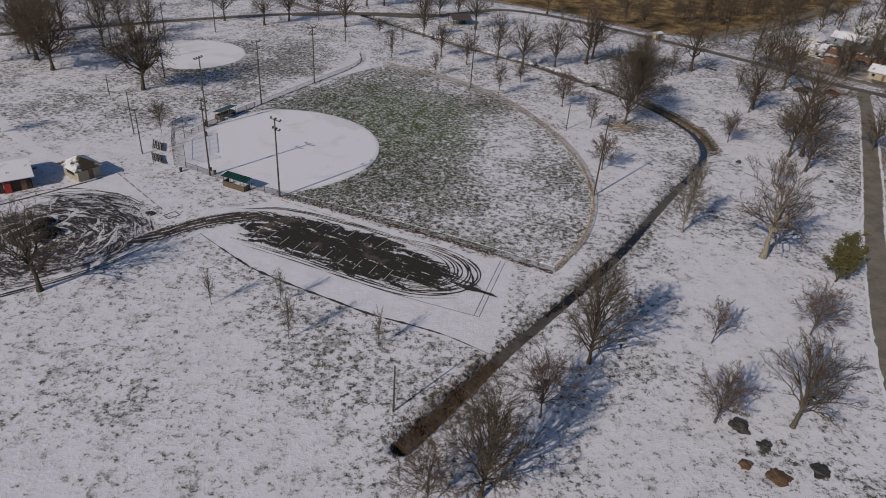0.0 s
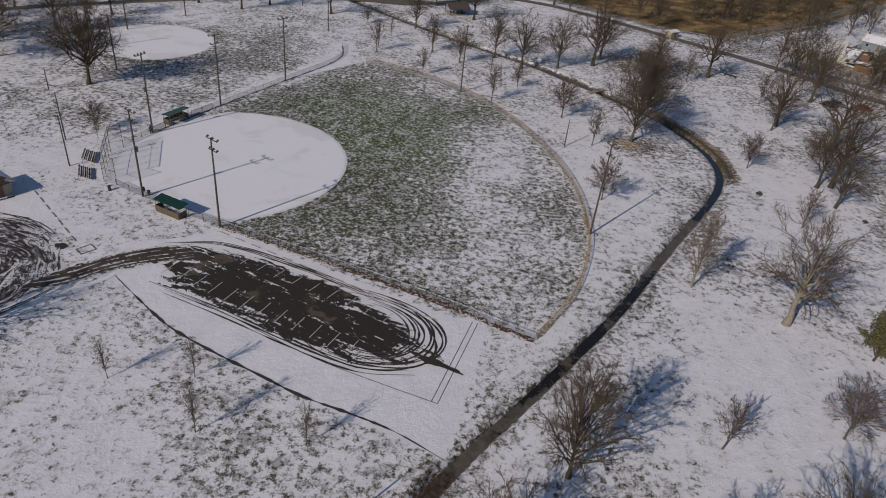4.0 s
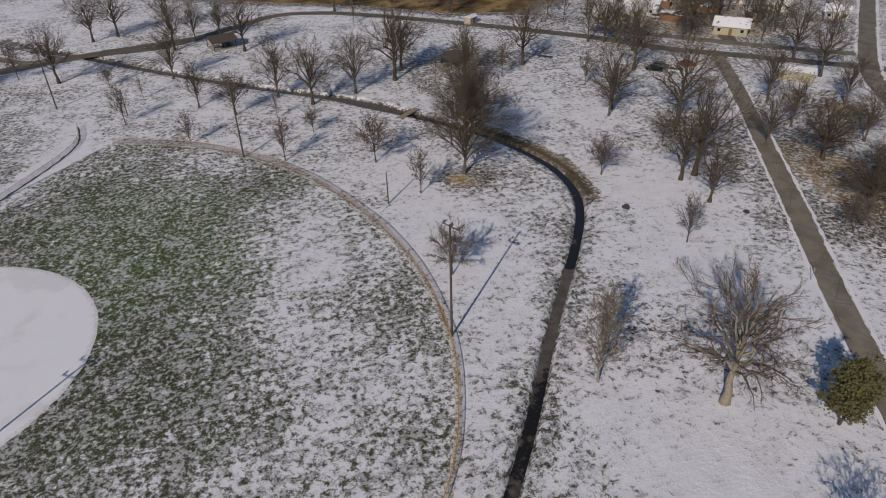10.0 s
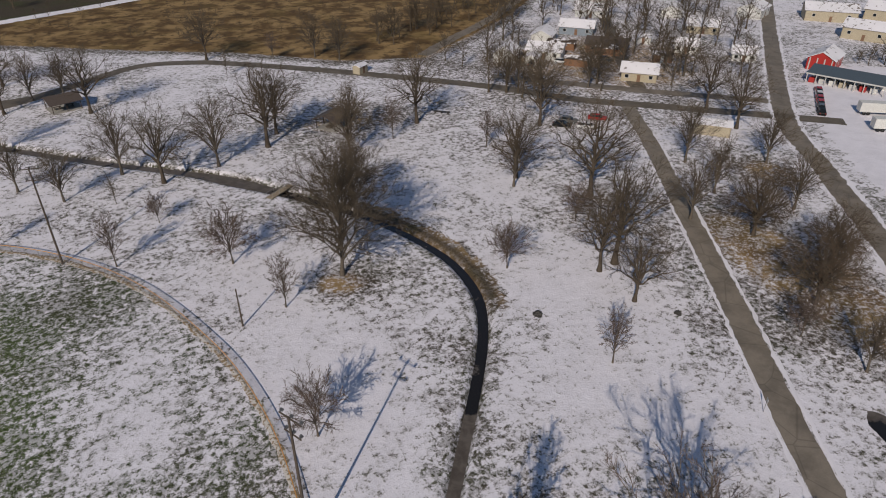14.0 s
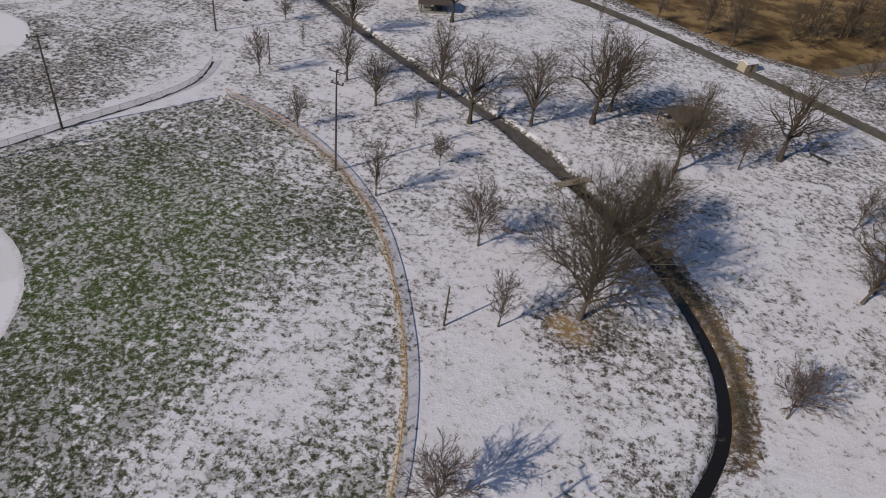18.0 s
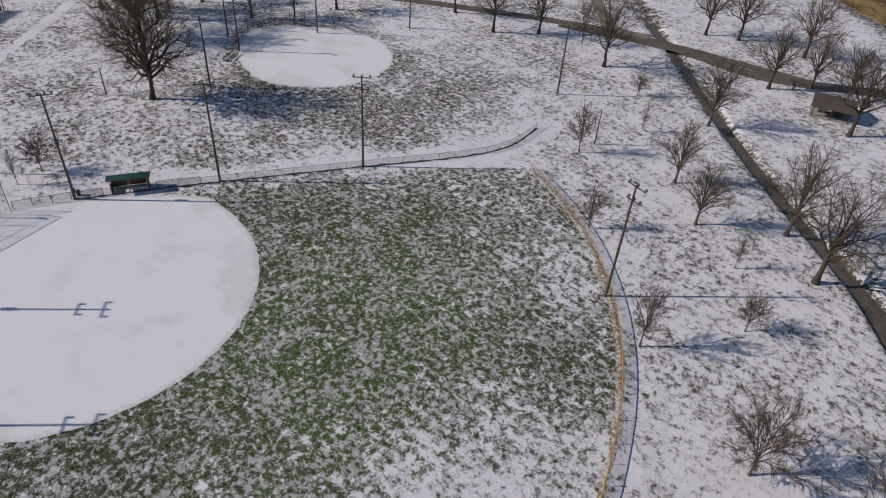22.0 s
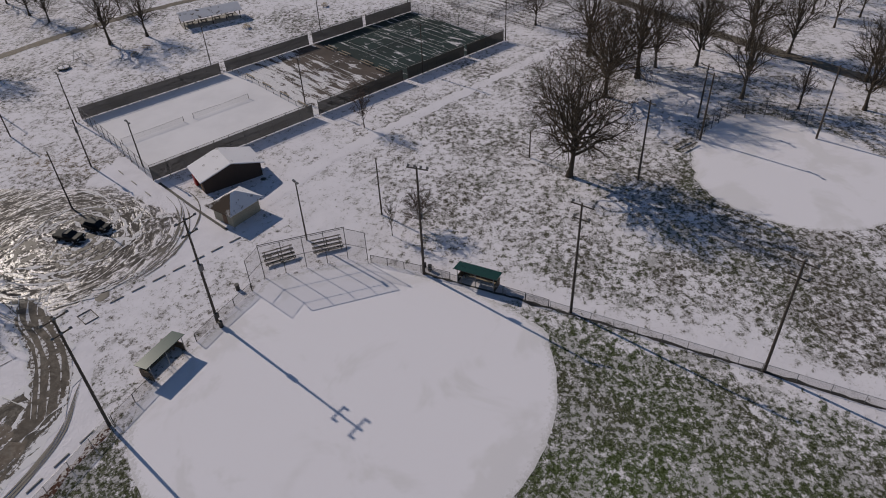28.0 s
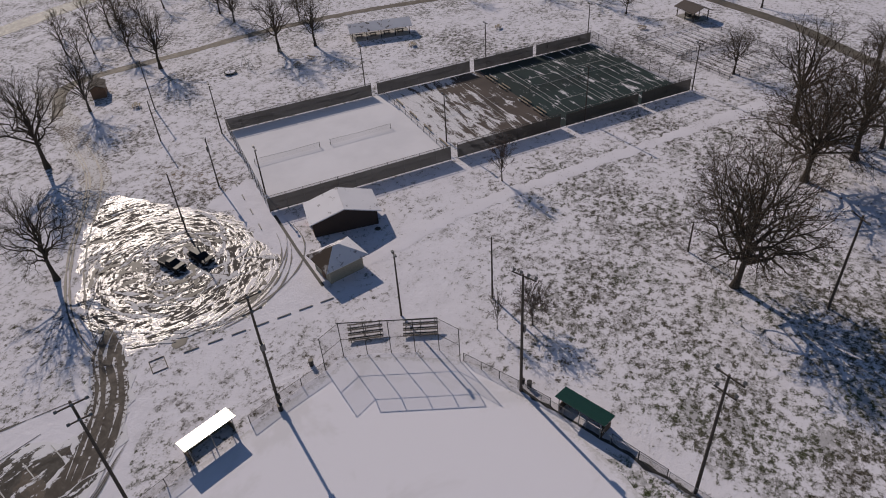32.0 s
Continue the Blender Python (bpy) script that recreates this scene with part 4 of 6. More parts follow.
for n, (x, y, h) in enumerate([(42, 37, 15.5), (83.4, 165.9, 12.8), (10.4, 203.4, 16.5), (29.7, 199.8, 16.5), (60.2, 203.8, 14.5), (118.5, 147.6, 12.8), (127.4, 136.2, 13.2), (100.3, 98.7, 10), (123.1, 161.6, 15.2), (-3.5, 263.4, 13), (-11.3, 263.6, 13.8), (68.6, 273.9, 15), (74.9, 267.1, 14.2)]):
    plant("vase", 31 + n % 3, x, y, h, L_VASE)
for n, (x, y, h) in enumerate([(131.9, 212.8, 14.5), (161.7, 217, 13.2), (-9, 202.9, 12.5), (-0.2, 194.7, 11.8), (-16.3, 227.1, 14.5), (-115.9, 185.2, 20), (-132.7, 181.1, 18), (-138.2, 202.8, 17), (-141.9, 185.3, 15), (138.8, 154.3, 13), (-132.4, 172.3, 17), (-116, 17.4, 15.2), (-175.6, 16.2, 13.8), (-146.8, 3.4, 12), (-171.6, 177.5, 11.5), (-180.7, 34.4, 9.5)]):
    plant("vase", 31 + n % 3, x, y, h, L_VASE)
plant("round", 41, 42.8, 148.3, 23.5, "tall dense grey-brown bare tree by the creek bend", wide=1.0)
for n, (x, y, h) in enumerate([(36.6, 53.7, 9), (70.5, 113.3, 9.4), (87.1, 186.2, 10), (9.1, 165.5, 10.5), (-10.2, 180.6, 8.5), (69.3, 199.4, 10.5), (32.6, 143.2, 10), (55.8, 276.7, 9.2), (-25.6, 198, 10.4), (-57.8, 240.5, 11.2), (-107.6, 111.7, 9.5), (-110.8, 194.0, 9)]):
    plant("young", 51 + n % 2, x, y, h, "young bare tree with a slim trunk in snow")
for n, (x, y, h) in enumerate([(-39.8, 54.9, 7), (-26.4, 48, 8.5), (-13.5, 47.8, 7), (-29.6, 56.7, 6.5), (-72.4, 119.9, 7), (40, 265.4, 8), (9.2, 189.4, 7), (-23, 214.1, 6.2)]):
    plant("sapling", 61 + n % 2, x, y, h, "slender bare sapling in thin snow")
for n, (x, y, h) in enumerate([(8.6, 35.7, 12.2), (-5.3, 20.9, 10), (31.7, 36.9, 10.5), (53.5, 57.5, 10.5), (68.2, 139.6, 10), (30.9, 116.2, 10), (87.1, 148.6, 9), (27.0, 158.8, 11.5), (16.4, 178.4, 7), (98.3, 107.6, 7.8), (-32.8, 227.1, 6.2), (-74.3, 124, 7.2)]):
    plant("bush", 71 + n % 2, x, y, h, "bare multi-stemmed ornamental tree in snow")
plant("pin", 43, 16.8, 47.1, 19.0, "dark upright bare oak beside the creek")
plant("pin", 43, 0.7, 22.8, 18.0, "dark upright bare oak near the creek end")
plant("poplar", 81, 41.8, 88.4, 16, "tall pale slender poplar beside the creek")


# ---- light poles ----
def light_pole(x, y, h, arms, turn, lamps=6, box=False, label="tall brown wooden floodlight pole with cross-arms"):
    ob = thing("light_pole", label, "light pole", pose(x, y, 0, 0, 0, turn), "floodlight poles")
    part("pole", rod("pole", (0, 0, -0.3), (0, 0, h), 0.19, 0.12, M["wood_pole"], 10), None, ob)
    lampmesh = boxes("floodlight", [((0, -0.13, 0), (0.30, 0.26, 0.27)), ((0, 0.05, 0.02), (0.18, 0.14, 0.17))], M["lamp"], 0.035)
    for j in range(arms):
        z = h - 0.35 - j * 1.9
        wide = 2.9 if j == 0 else 2.2
        part("crossarm", boxes("crossarm", [((0, -0.15, z), (wide, 0.11, 0.14))], M["wood_pole"], 0.01), None, ob)
        each = max(1, lamps // arms)
        for k in range(each):
            u = (k / (each - 1) - 0.5) * (wide - 0.35) if each > 1 else 0.0
            lamp = part("floodlight", lampmesh, None, ob, "grey metal floodlight housing")
            lamp.matrix_basis = pose(u, -0.24, z + 0.14, -28, 0, 0)
    if box:
        part("junction_box", boxes("junction_box", [((0, -0.26, h * 0.56), (0.55, 0.34, 0.9))], M["lamp"], 0.03), None, ob, "grey junction box")
        part("control_box", boxes("control_box", [((0, -0.3, 1.4), (0.5, 0.3, 0.8))], M["dark_steel"], 0.02), None, ob)
    return ob


light_pole(-38.0, 91.6, 16.4, 2, 145, 6)
light_pole(-54.2, 98.9, 16.4, 2, 145, 6, True)
light_pole(-63.3, 125.0, 17.0, 1, 250, 4, True)
light_pole(-55.2, 144.0, 16.5, 2, 235, 5)
light_pole(-45.0, 164.5, 16.0, 2, 225, 6)
light_pole(0.8, 169.8, 17.6, 2, 170, 6)
light_pole(26.7, 102.2, 18.0, 2, 120, 6)


# ---- fences ----
def fence(pts, h, label, spacing=3.0, cap=None, wire="wire", name="fence", mid=False, name_post="post"):
    line = smooth_line(pts, spacing) if len(pts) > 2 else np.array([np.array(pts[0], float) + (np.array(pts[1], float) - np.array(pts[0], float)) * k / max(1, round(np.linalg.norm(np.subtract(pts[1], pts[0])) / spacing)) for k in range(max(1, round(np.linalg.norm(np.subtract(pts[1], pts[0])) / spacing)) + 1)])
    ob = thing(name, label, "fence", pose(line[0][0], line[0][1], 0))
    loc = line - line[0]
    post = rod("post", (0, 0, -0.2), (0, 0, h + 0.05), 0.04, 0.04, M["steel"], 6)
    for p in loc:
        part("post", post, None, ob).location = (p[0], p[1], 0)
    for z, mat, r in [(h, cap or "steel", 0.055 if cap else 0.03)] + ([(h * 0.5, "steel", 0.025)] if mid else []):
        vs, fs = [], []
        for i, p in enumerate(loc):
            for k in range(6):
                a = k * math.pi / 3
                nrm = normals(loc)[i]
                vs.append((p[0] + nrm[0] * math.cos(a) * r, p[1] + nrm[1] * math.cos(a) * r, z + math.sin(a) * r))
        for i in range(len(loc) - 1):
            for k in range(6):
                j = (k + 1) % 6
                fs.append((i * 6 + k, i * 6 + j, i * 6 + 6 + j, i * 6 + 6 + k))
        part("top_rail" if z == h else "middle_rail", mesh_of("top_rail", vs, fs, M[mat]), None, ob, "orange plastic fence cap" if cap else "")
    vs, fs = [], []
    for p in loc:
        vs += [(p[0], p[1], 0.03), (p[0], p[1], h - 0.04)]
    for i in range(len(loc) - 1):
        fs.append((2 * i, 2 * i + 2, 2 * i + 3, 2 * i + 1))
    part("wire_mesh", mesh_of("wire_mesh", vs, fs, M[wire]), None, ob, "chain link mesh")
    return ob


fence(ARC, 1.3, "low curved outfield fence with an orange cap", 2.5, "cap", "wire_dense")
fence(FENCE_RF, 1.3, "low chain link foul-line fence beside the car park", 2.7, None, "wire_dense")
fence(FENCE_LF, 1.2, "low grey chain link fence along the outfield grass", 2.8, None, "wire_dense")

# ---- car parks ----
LOT = [(-45, 80.6), (-43.6, 84), (-40, 85.9), (-35, 85.6), (-28.3, 83.8), (-24, 81.8), (-17.8, 79.5), (-11.7, 76.8), (-5.7, 72.2), (-2.2, 69.1), (-0.2, 66.4), (2.0, 63.4), (-0.9, 63.2), (-4.2, 62.4), (-9.3, 62.0), (-13.6, 62.8), (-18.1, 64.2), (-22.9, 66.4), (-27.8, 68.8), (-32.2, 71.2), (-37.3, 73.4), (-41.6, 75.0), (-42.8, 77.6)]
patch("car_park", LOT, 0.035, M["lot"], "asphalt car park cleared by tyres, ringed with snow", "car park", ragged=0.25)
ROUND = [(-56.4, 76.5), (-57.6, 70.5), (-60.2, 65.5), (-64.3, 60.8), (-73.7, 53), (-82, 47), (-87.5, 46), (-88, 52), (-87.4, 60.4), (-87.4, 70.6), (-82.4, 79.1), (-79.0, 84.8), (-75.2, 87.2), (-70.3, 88.1), (-65.2, 86.3), (-61.2, 82)]
patch("car_park", ROUND, 0.045, M["round"], "round slushy car park with circling tyre tracks", "car park", ragged=0.35)
strip("driveway", [(-59.2, 70.6), (-55.4, 73.6), (-50.8, 78), (-46.4, 80.9), (-42, 82.6), (-36, 82)], 5.2, 0.055, M["drive"], "muddy wet driveway joining the two car parks", lanes=8, ragged=0.4, step=0.8, taper=6)
strip("driveway", [(-80, 50), (-88, 43), (-94.5, 37), (-104, 24.5), (-112, 13), (-125, -5)], 5.0, 0.04, M["lane"], "slushy packed-snow driveway into the park", ragged=0.4)
plant("round", 42, 50.5, 167.5, 17.0, "dense grey-brown bare tree on the creek bank")
plant("vase", 31, 107.0, 141.0, 13.0, L_VASE)


# ---- ball field fittings ----
def bar(name, a, b, r, material, parent, label=""):
    return part(name, rod(name, a, b, r, r, M[material], 6), None, parent, label)


def screen_fence(pts, h, label, name="backstop", rails=(0.5, 1.0), wire="wire", screen=None, gaps=()):
    """A tall wire fence on posts along straight runs, with a mesh panel and rails to each run."""
    o = np.array(pts[0], float)
    ob = thing(name, label, "fence", pose(o[0], o[1], 0))
    loc = [np.array(p, float) - o for p in pts]
    for i, (a, b) in enumerate(zip(loc[:-1], loc[1:])):
        d = np.linalg.norm(b - a)
        n = max(1, round(d / 3.0))
        for k in range(n + (i == len(loc) - 2)):
            q = a + (b - a) * k / n
            bar("post", (q[0], q[1], -0.1), (q[0], q[1], h), 0.05, "dark_steel", ob)
        for z in rails:
            bar("rail", (a[0], a[1], h * z), (b[0], b[1], h * z), 0.032, "dark_steel", ob)
        nrm = np.array([-(b - a)[1], (b - a)[0]]) / d * 0.03
        vs = [(a[0] + nrm[0], a[1] + nrm[1], 0.04), (b[0] + nrm[0], b[1] + nrm[1], 0.04), (b[0] + nrm[0], b[1] + nrm[1], h - 0.05), (a[0] + nrm[0], a[1] + nrm[1], h - 0.05)]
        part("wire_mesh", mesh_of("wire_mesh", vs, [(0, 1, 2, 3)], M[wire]), None, ob, "chain link mesh")
        if screen:
            vs = [(x - 2 * nrm[0], y - 2 * nrm[1], z * (0.86 if z > 1 else 1) + 0.1) for x, y, z in vs]
            part("windscreen", mesh_of("windscreen", vs, [(0, 1, 2, 3)], M[screen]), None, ob, "dark windscreen cloth")
    return ob


backstop = screen_fence([(-60.2, 101.9), (-63.1, 102.9), (-67.0, 114.0), (-65.9, 117.0)], 5.3, "tall chain link backstop leaning over the snowy home plate")
for k in range(5):
    px, py = -2.9 - 3.9 * k / 4, 1.0 + 11.1 * k / 4
    bar("overhang_post", (px, py, 5.3), (px + 0.75, py + 0.28, 6.1), 0.05, "dark_steel", backstop)
bar("rail", (-2.15, 1.28, 6.1), (-6.05, 12.38, 6.1), 0.05, "dark_steel", backstop)
part("overhang_mesh", mesh_of("overhang_mesh", [(-2.9, 1.0, 5.3), (-6.8, 12.1, 5.3), (-6.05, 12.38, 6.1), (-2.15, 1.28, 6.1)], [(0, 1, 2, 3)], M["wire"]), None, backstop, "leaning chain link top panel")
screen_fence([(-60.3, 101.8), (-54.2, 98.7), (-50.8, 97.2)], 1.3, "low chain link fence beside the first base line", "fence", (1.0,), "wire_dense")
screen_fence([(-44.3, 94.3), (-38.4, 91.9)], 1.3, "short low chain link fence beside the dugout", "fence", (1.0,), "wire_dense")
screen_fence([(-66.1, 117.4), (-63.6, 124.6), (-62.0, 128.6)], 1.3, "low chain link fence beside the third base line", "fence", (1.0,), "wire_dense")
screen_fence([(-59.0, 135.6), (-56.2, 141.3)], 1.3, "short low chain link fence past the dugout", "fence", (1.0,), "wire_dense")
screen_fence([(-99.6, 172.0), (-107.4, 179.4), (-107.6, 186.6), (-104.5, 193.0)], 3.2, "dark wire backstop of the smaller ball field", rails=(0.5, 1.0), wire="wire_dense")


def dugout(x, y, turn, label):
    ob = thing("dugout", label, "dugout", pose(x, y, 0, 0, 0, turn))
    for px in (-2.6, 0, 2.6):
        bar("post", (px, 0.75, 0), (px, 0.75, 2.38), 0.06, "steel", ob)
        bar("post", (px, -1.1, 0), (px, -1.1, 2.15), 0.06, "steel", ob)
    part("back_wall", boxes("back_wall", [((0, -1.2, 0.6), (5.4, 0.12, 1.2))], M["brown_board"], 0.01), None, ob, "brown plank back wall")
    for sx in (-2.66, 2.66):
        part("side_wall", boxes("side_wall", [((sx, -0.3, 0.6), (0.1, 1.7, 1.2))], M["brown_board"], 0.01), None, ob)
    bm = bmesh.new()
    bmesh.ops.create_cube(bm, size=1, matrix=pose(0, -0.15, 2.3, 6.5, 0, 0) @ Matrix.Diagonal((6.2, 2.1, 0.09, 1)))
    part("roof", bm, M["green_roof"], ob, "green metal roof sheet")
    part("bench", boxes("bench", [((0, -0.75, 0.45), (5.0, 0.32, 0.05)), ((-2.1, -0.75, 0.22), (0.08, 0.3, 0.42)), ((2.1, -0.75, 0.22), (0.08, 0.3, 0.42))], M["plank"]), None, ob, "wooden bench")
    return ob


dugout(-47.2, 94.6, 155.5 + 180, "open dugout with a green metal roof and brown plank walls")
dugout(-60.9, 132.3, 65 + 180, "open dugout with a green metal roof on the far foul line")


def bleacher(x, y, turn, width=4.4):
    ob = thing("bleachers", "small wooden plank bleachers behind the backstop in snow", "bleachers", pose(x, y, 0, 0, 0, turn), "bleachers")
    for r in range(4):
        part("seat_plank", boxes("seat_plank", [((0, r * 0.62, 0.42 + r * 0.3), (width, 0.26, 0.05))], M["bleacher"], 0.01), None, ob)
        if r:
            part("foot_plank", boxes("foot_plank", [((0, r * 0.62 - 0.3, 0.12 + r * 0.3), (width, 0.25, 0.04))], M["dark_steel"], 0.01), None, ob)
    for sx in (-width * 0.42, 0, width * 0.42):
        bar("frame", (sx, -0.1, 0.05), (sx, 2.1, 1.3), 0.04, "dark_steel", ob)
        bar("frame", (sx, 2.0, 0), (sx, 2.0, 1.35), 0.04, "dark_steel", ob)
        bar("frame", (sx, 0.0, 0), (sx, 0.0, 0.4), 0.04, "dark_steel", ob)
    return ob


bleacher(-66.2, 104.6, 116)
bleacher(-68.6, 111.0, 109.5)

# wheel stops and stall lines of the long car park
stop = boxes("wheel_stop", [((0, 0, 0.07), (1.9, 0.18, 0.14))], M["concrete"], 0.03)
first_stop = tagged(part("wheel_stop", stop, None), "low concrete wheel stop at the snowy car park edge", "wheel stop", "wheel stops")
first_stop.matrix_basis = pose(-36.6, 89.7, 0, 0, 0, -25)
for k in range(1, 13):
    copy_thing(first_stop, pose(-36.6 + 2.98 * k, 89.7 - 1.38 * k, 0, 0, 0, -25))
for k in range(7):
    tagged(copy_thing(first_stop, pose(-58.9 - 2.18 * k, 83.7 + 2.1 * k, 0, 0, 0, 136)), "low concrete wheel stop beside the round car park")
for k in range(4):
    tagged(copy_thing(first_stop, pose(-96.2 + 3.6 * k, 66.7 + 3.75 * k, 0, 0, 0, 46)), "low concrete wheel stop near the tennis courts")
lot = bpy.data.objects["car_park"]
line_me = boxes("stall_line", [((0, 0, 0), (0.12, 3.2, 0.012))], M["white"])
short_me = boxes("stall_line", [((0, 0, 0), (0.12, 2.5, 0.012))], M["white"])
for k in range(-3, 9):
    part("stall_line", line_me, None, lot).matrix_basis = pose(-33.2 + 2.77 * k, 75.0 - 1.24 * k, 0.058, 0, 0, -22)
for k in range(9):
    part("stall_line", short_me, None, lot).matrix_basis = pose(-30.9 + 3.0 * k, 82.7 - 1.28 * k, 0.058, 0, 0, -30)


# ---- tyre tracks ----
def tracks(name, lines, width, z, material, label, rough=0.0, keep=None):
    """Thin marks on the ground; rough makes them thin, break and swell along the way."""
    rnd = random.Random(len(lines) + int(width * 100))
    vs, fs = [], []
    for n, line in enumerate(lines):
        nor = normals(line)
        good = inside(keep, line[:, 0], line[:, 1]) if keep else np.ones(len(line), bool)
        b = len(vs)
        ph = rnd.uniform(0, 6)
        for i in range(len(line)):
            w = width / 2 * (1 + rough * (0.6 * math.sin(i * 0.9 + ph) + rnd.uniform(-0.6, 0.4)))
            if rough:
                w *= min(1.0, 0.15 + 3.0 * min(i, len(line) - 1 - i) / len(line))
            for s in (-1, 1):
                q = line[i] + nor[i] * s * max(w, 0.02)
                vs.append((q[0], q[1], z + 0.0012 * (n % 9)))
        for i in range(len(line) - 1):
            if good[i] and good[i + 1] and not (keep and rnd.random() < 0.08):
                fs.append((b + 2 * i, b + 2 * i + 2, b + 2 * i + 3, b + 2 * i + 1))
    me = mesh_of(name, vs, fs, material)
    return tagged(new(name, me), label, "tyre tracks", kind="structure")


def loop(cx, cy, rx, ry, turn, a0, a1, n=28, wob=0.04, rng=random.Random(5)):
    out = []
    ph = rng.uniform(0, 6)
    for k in range(n):
        a = radians(a0 + (a1 - a0) * k / (n - 1))
        w = 1 + wob * math.sin(3 * a + ph)
        u, v = rx * w * math.cos(a), ry * w * math.sin(a)
        c, s = math.cos(radians(turn)), math.sin(radians(turn))
        out.append((cx + u * c - v * s, cy + u * s + v * c))
    return np.array(out)


def smears(count, seed, spread=1.0):
    """Short arcs about shifting centres inside the round car park."""
    rnd = random.Random(seed)
    out = []
    for _ in range(count):
        cx, cy = -72 + rnd.gauss(0, 4.5) * spread, 70 + rnd.gauss(0, 5.5) * spread
        r, a = rnd.uniform(2.5, 15), rnd.uniform(0, 360)
        out.append(loop(cx, cy, r, r * rnd.uniform(0.8, 1.3), 30, a, a + rnd.uniform(90, 260) / r ** 0.55, 14, 0.06))
    return out


rng = random.Random(3)
tracks("tyre_tracks", [loop(-9.5 + rng.uniform(-1.5, 0.6), 70.0, 7.5 + 0.62 * k, 5.0 + 0.36 * k, -22, -105 + rng.uniform(-30, 20), 100 + rng.uniform(-20, 35), 40) for k in range(9)], 0.27, 0.062, M["track"], "dark curved tyre tracks pressed into the snow", 0.5)
tracks("tyre_tracks", [smooth_line([(-45 + s, 85.2 + s * 0.3), (-36, 86.2 + s * 0.35), (-27, 83.6 + s * 0.5), (-17, 79.6 + s * 0.5), (-8, 75.2 + s * 0.4)], 1.2) for s in (0.2, 1.1, 2.0)], 0.28, 0.062, M["track"], "long tyre tracks curving along the car park edge", 0.6)
tracks("tyre_tracks", [smooth_line([(-40, 74.2 - s), (-30, 70.2 - s), (-20, 65.8 - s), (-10, 62.2 - s), (-2, 62.6 - s)], 1.2) for s in (0.3, 0.9, 1.7)], 0.26, 0.062, M["track"], "thin tyre tracks in the snow beside the stalls", 0.7)
tracks("tyre_tracks", [smooth_line([(-3.5, 65.6), (-0.5, 64.2), (1.8, 63.2), (4.3, 61.9)], 0.5), smooth_line([(-2.5, 64.6), (0.4, 63.6), (2.6, 62.9), (3.8, 62.5)], 0.5)], 1.0, 0.06, M["track"], "dark muddy skid at the end of the car park", 0.7)
tracks("tyre_tracks", smears(34, 4), 0.62, 0.066, M["track"], "dark circling tyre tracks in slush", 0.8, ROUND)
tracks("tyre_tracks", smears(54, 9), 0.62, 0.078, M["ridge"], "ridges of pushed snow between the tyre tracks", 0.8, ROUND)
tracks("tyre_tracks", [loop(-72, 69, 15.6 + 0.55 * k, 18.4 + 0.5 * k, 30, rng.uniform(-5, 25), rng.uniform(75, 120), 34) for k in range(5)], 0.22, 0.058, M["track"], "thin dark tyre tracks round the edge of the car park", 0.7)
tracks("tyre_tracks", [smooth_line([(-61 + s, 71 - s), (-55.4 + s * 0.7, 73.6 - s * 0.7), (-50.8 + s * 0.6, 78 - s * 0.7), (-46 + s * 0.4, 81.2 - s), (-39, 84.2 - s)], 1.0) for s in (-1.9, -0.9, 0.3, 1.3, 2.0)], 0.32, 0.072, M["ridge"], "snow ridges along the muddy driveway", 0.9, [(-70, 60), (-30, 60), (-30, 95), (-70, 95)])
tracks("tyre_tracks", [smooth_line([(-104 + s, 24.4 - s), (-93.8 + s, 37.6 - s), (-85 + s, 45 - s), (-73.6 + s, 52.6 - s), (-64 + s, 60.6 - s), (-57.6 + s * 0.5, 68 - s), (-54, 74 - s)], 1.2) for s in (-0.9, 0.5, 0.9)], 0.34, 0.06, M["track"], "wheel ruts of the park lane beside the round car park", 0.5)
tracks("curb", [smooth_line([(-48.5, 75.5), (-44.9, 72.4), (-39.8, 68.1), (-35.3, 64.8), (-28.3, 61.1), (-21.9, 58.1), (-15.7, 55.2), (-9.1, 53.1), (-3.5, 51.0), (2.7, 47.5)], 0.7)], 0.45, 0.035, M["rock"], "dark low curb line at the edge of the car park lawn", 0.75)
tracks("curb", [np.array([(1.2, 56.3), (3.6, 64.4), (6.2, 73.1)]), smooth_line([(1.2, 56.3), (-8.1, 59.4), (-17, 62.8), (-31.6, 70.2), (-43, 74.9)], 1.2), np.array([(0.4, 56.6), (2.8, 64.6), (5.4, 73.3)])], 0.09, 0.03, M["rock"], "faint dark edge of the snowed-over pavement")
tracks("curb", [np.array([(-88.9, 78.6), (-81.1, 87.0), (-74.6, 94.4)])], 0.45, 0.04, M["rock"], "dark curb running from the courts to the stand")


# ---- plain poles ----
def plain_pole(x, y, h, label="plain weathered wooden utility pole in snow", arm=0.0, turn=0.0, can=False, lamp=False):
    ob = thing("utility_pole", label, "pole", pose(x, y, 0, 0, 0, turn), "utility poles")
    part("pole", rod("pole", (0, 0, -0.2), (0, 0, h), 0.14, 0.09, M["wood_pole"], 8), None, ob)
    if arm:
        part("crossarm", boxes("crossarm", [((0, 0, h - 0.25), (arm, 0.1, 0.12))], M["wood_pole"], 0.01), None, ob)
        for s in (-0.46, 0.46):
            part("lamp_head" if lamp else "insulator", boxes("lamp_head", [((s * arm, 0, h - 0.1), (0.5, 0.34, 0.2) if lamp else (0.1, 0.1, 0.18))], M["lamp"], 0.03), None, ob)
    if can:
        part("transformer", rod("transformer", (0.3, 0, h - 2.2), (0.3, 0, h - 1.2), 0.24, 0.24, M["lamp"], 12), None, ob, "grey transformer can")
    return ob


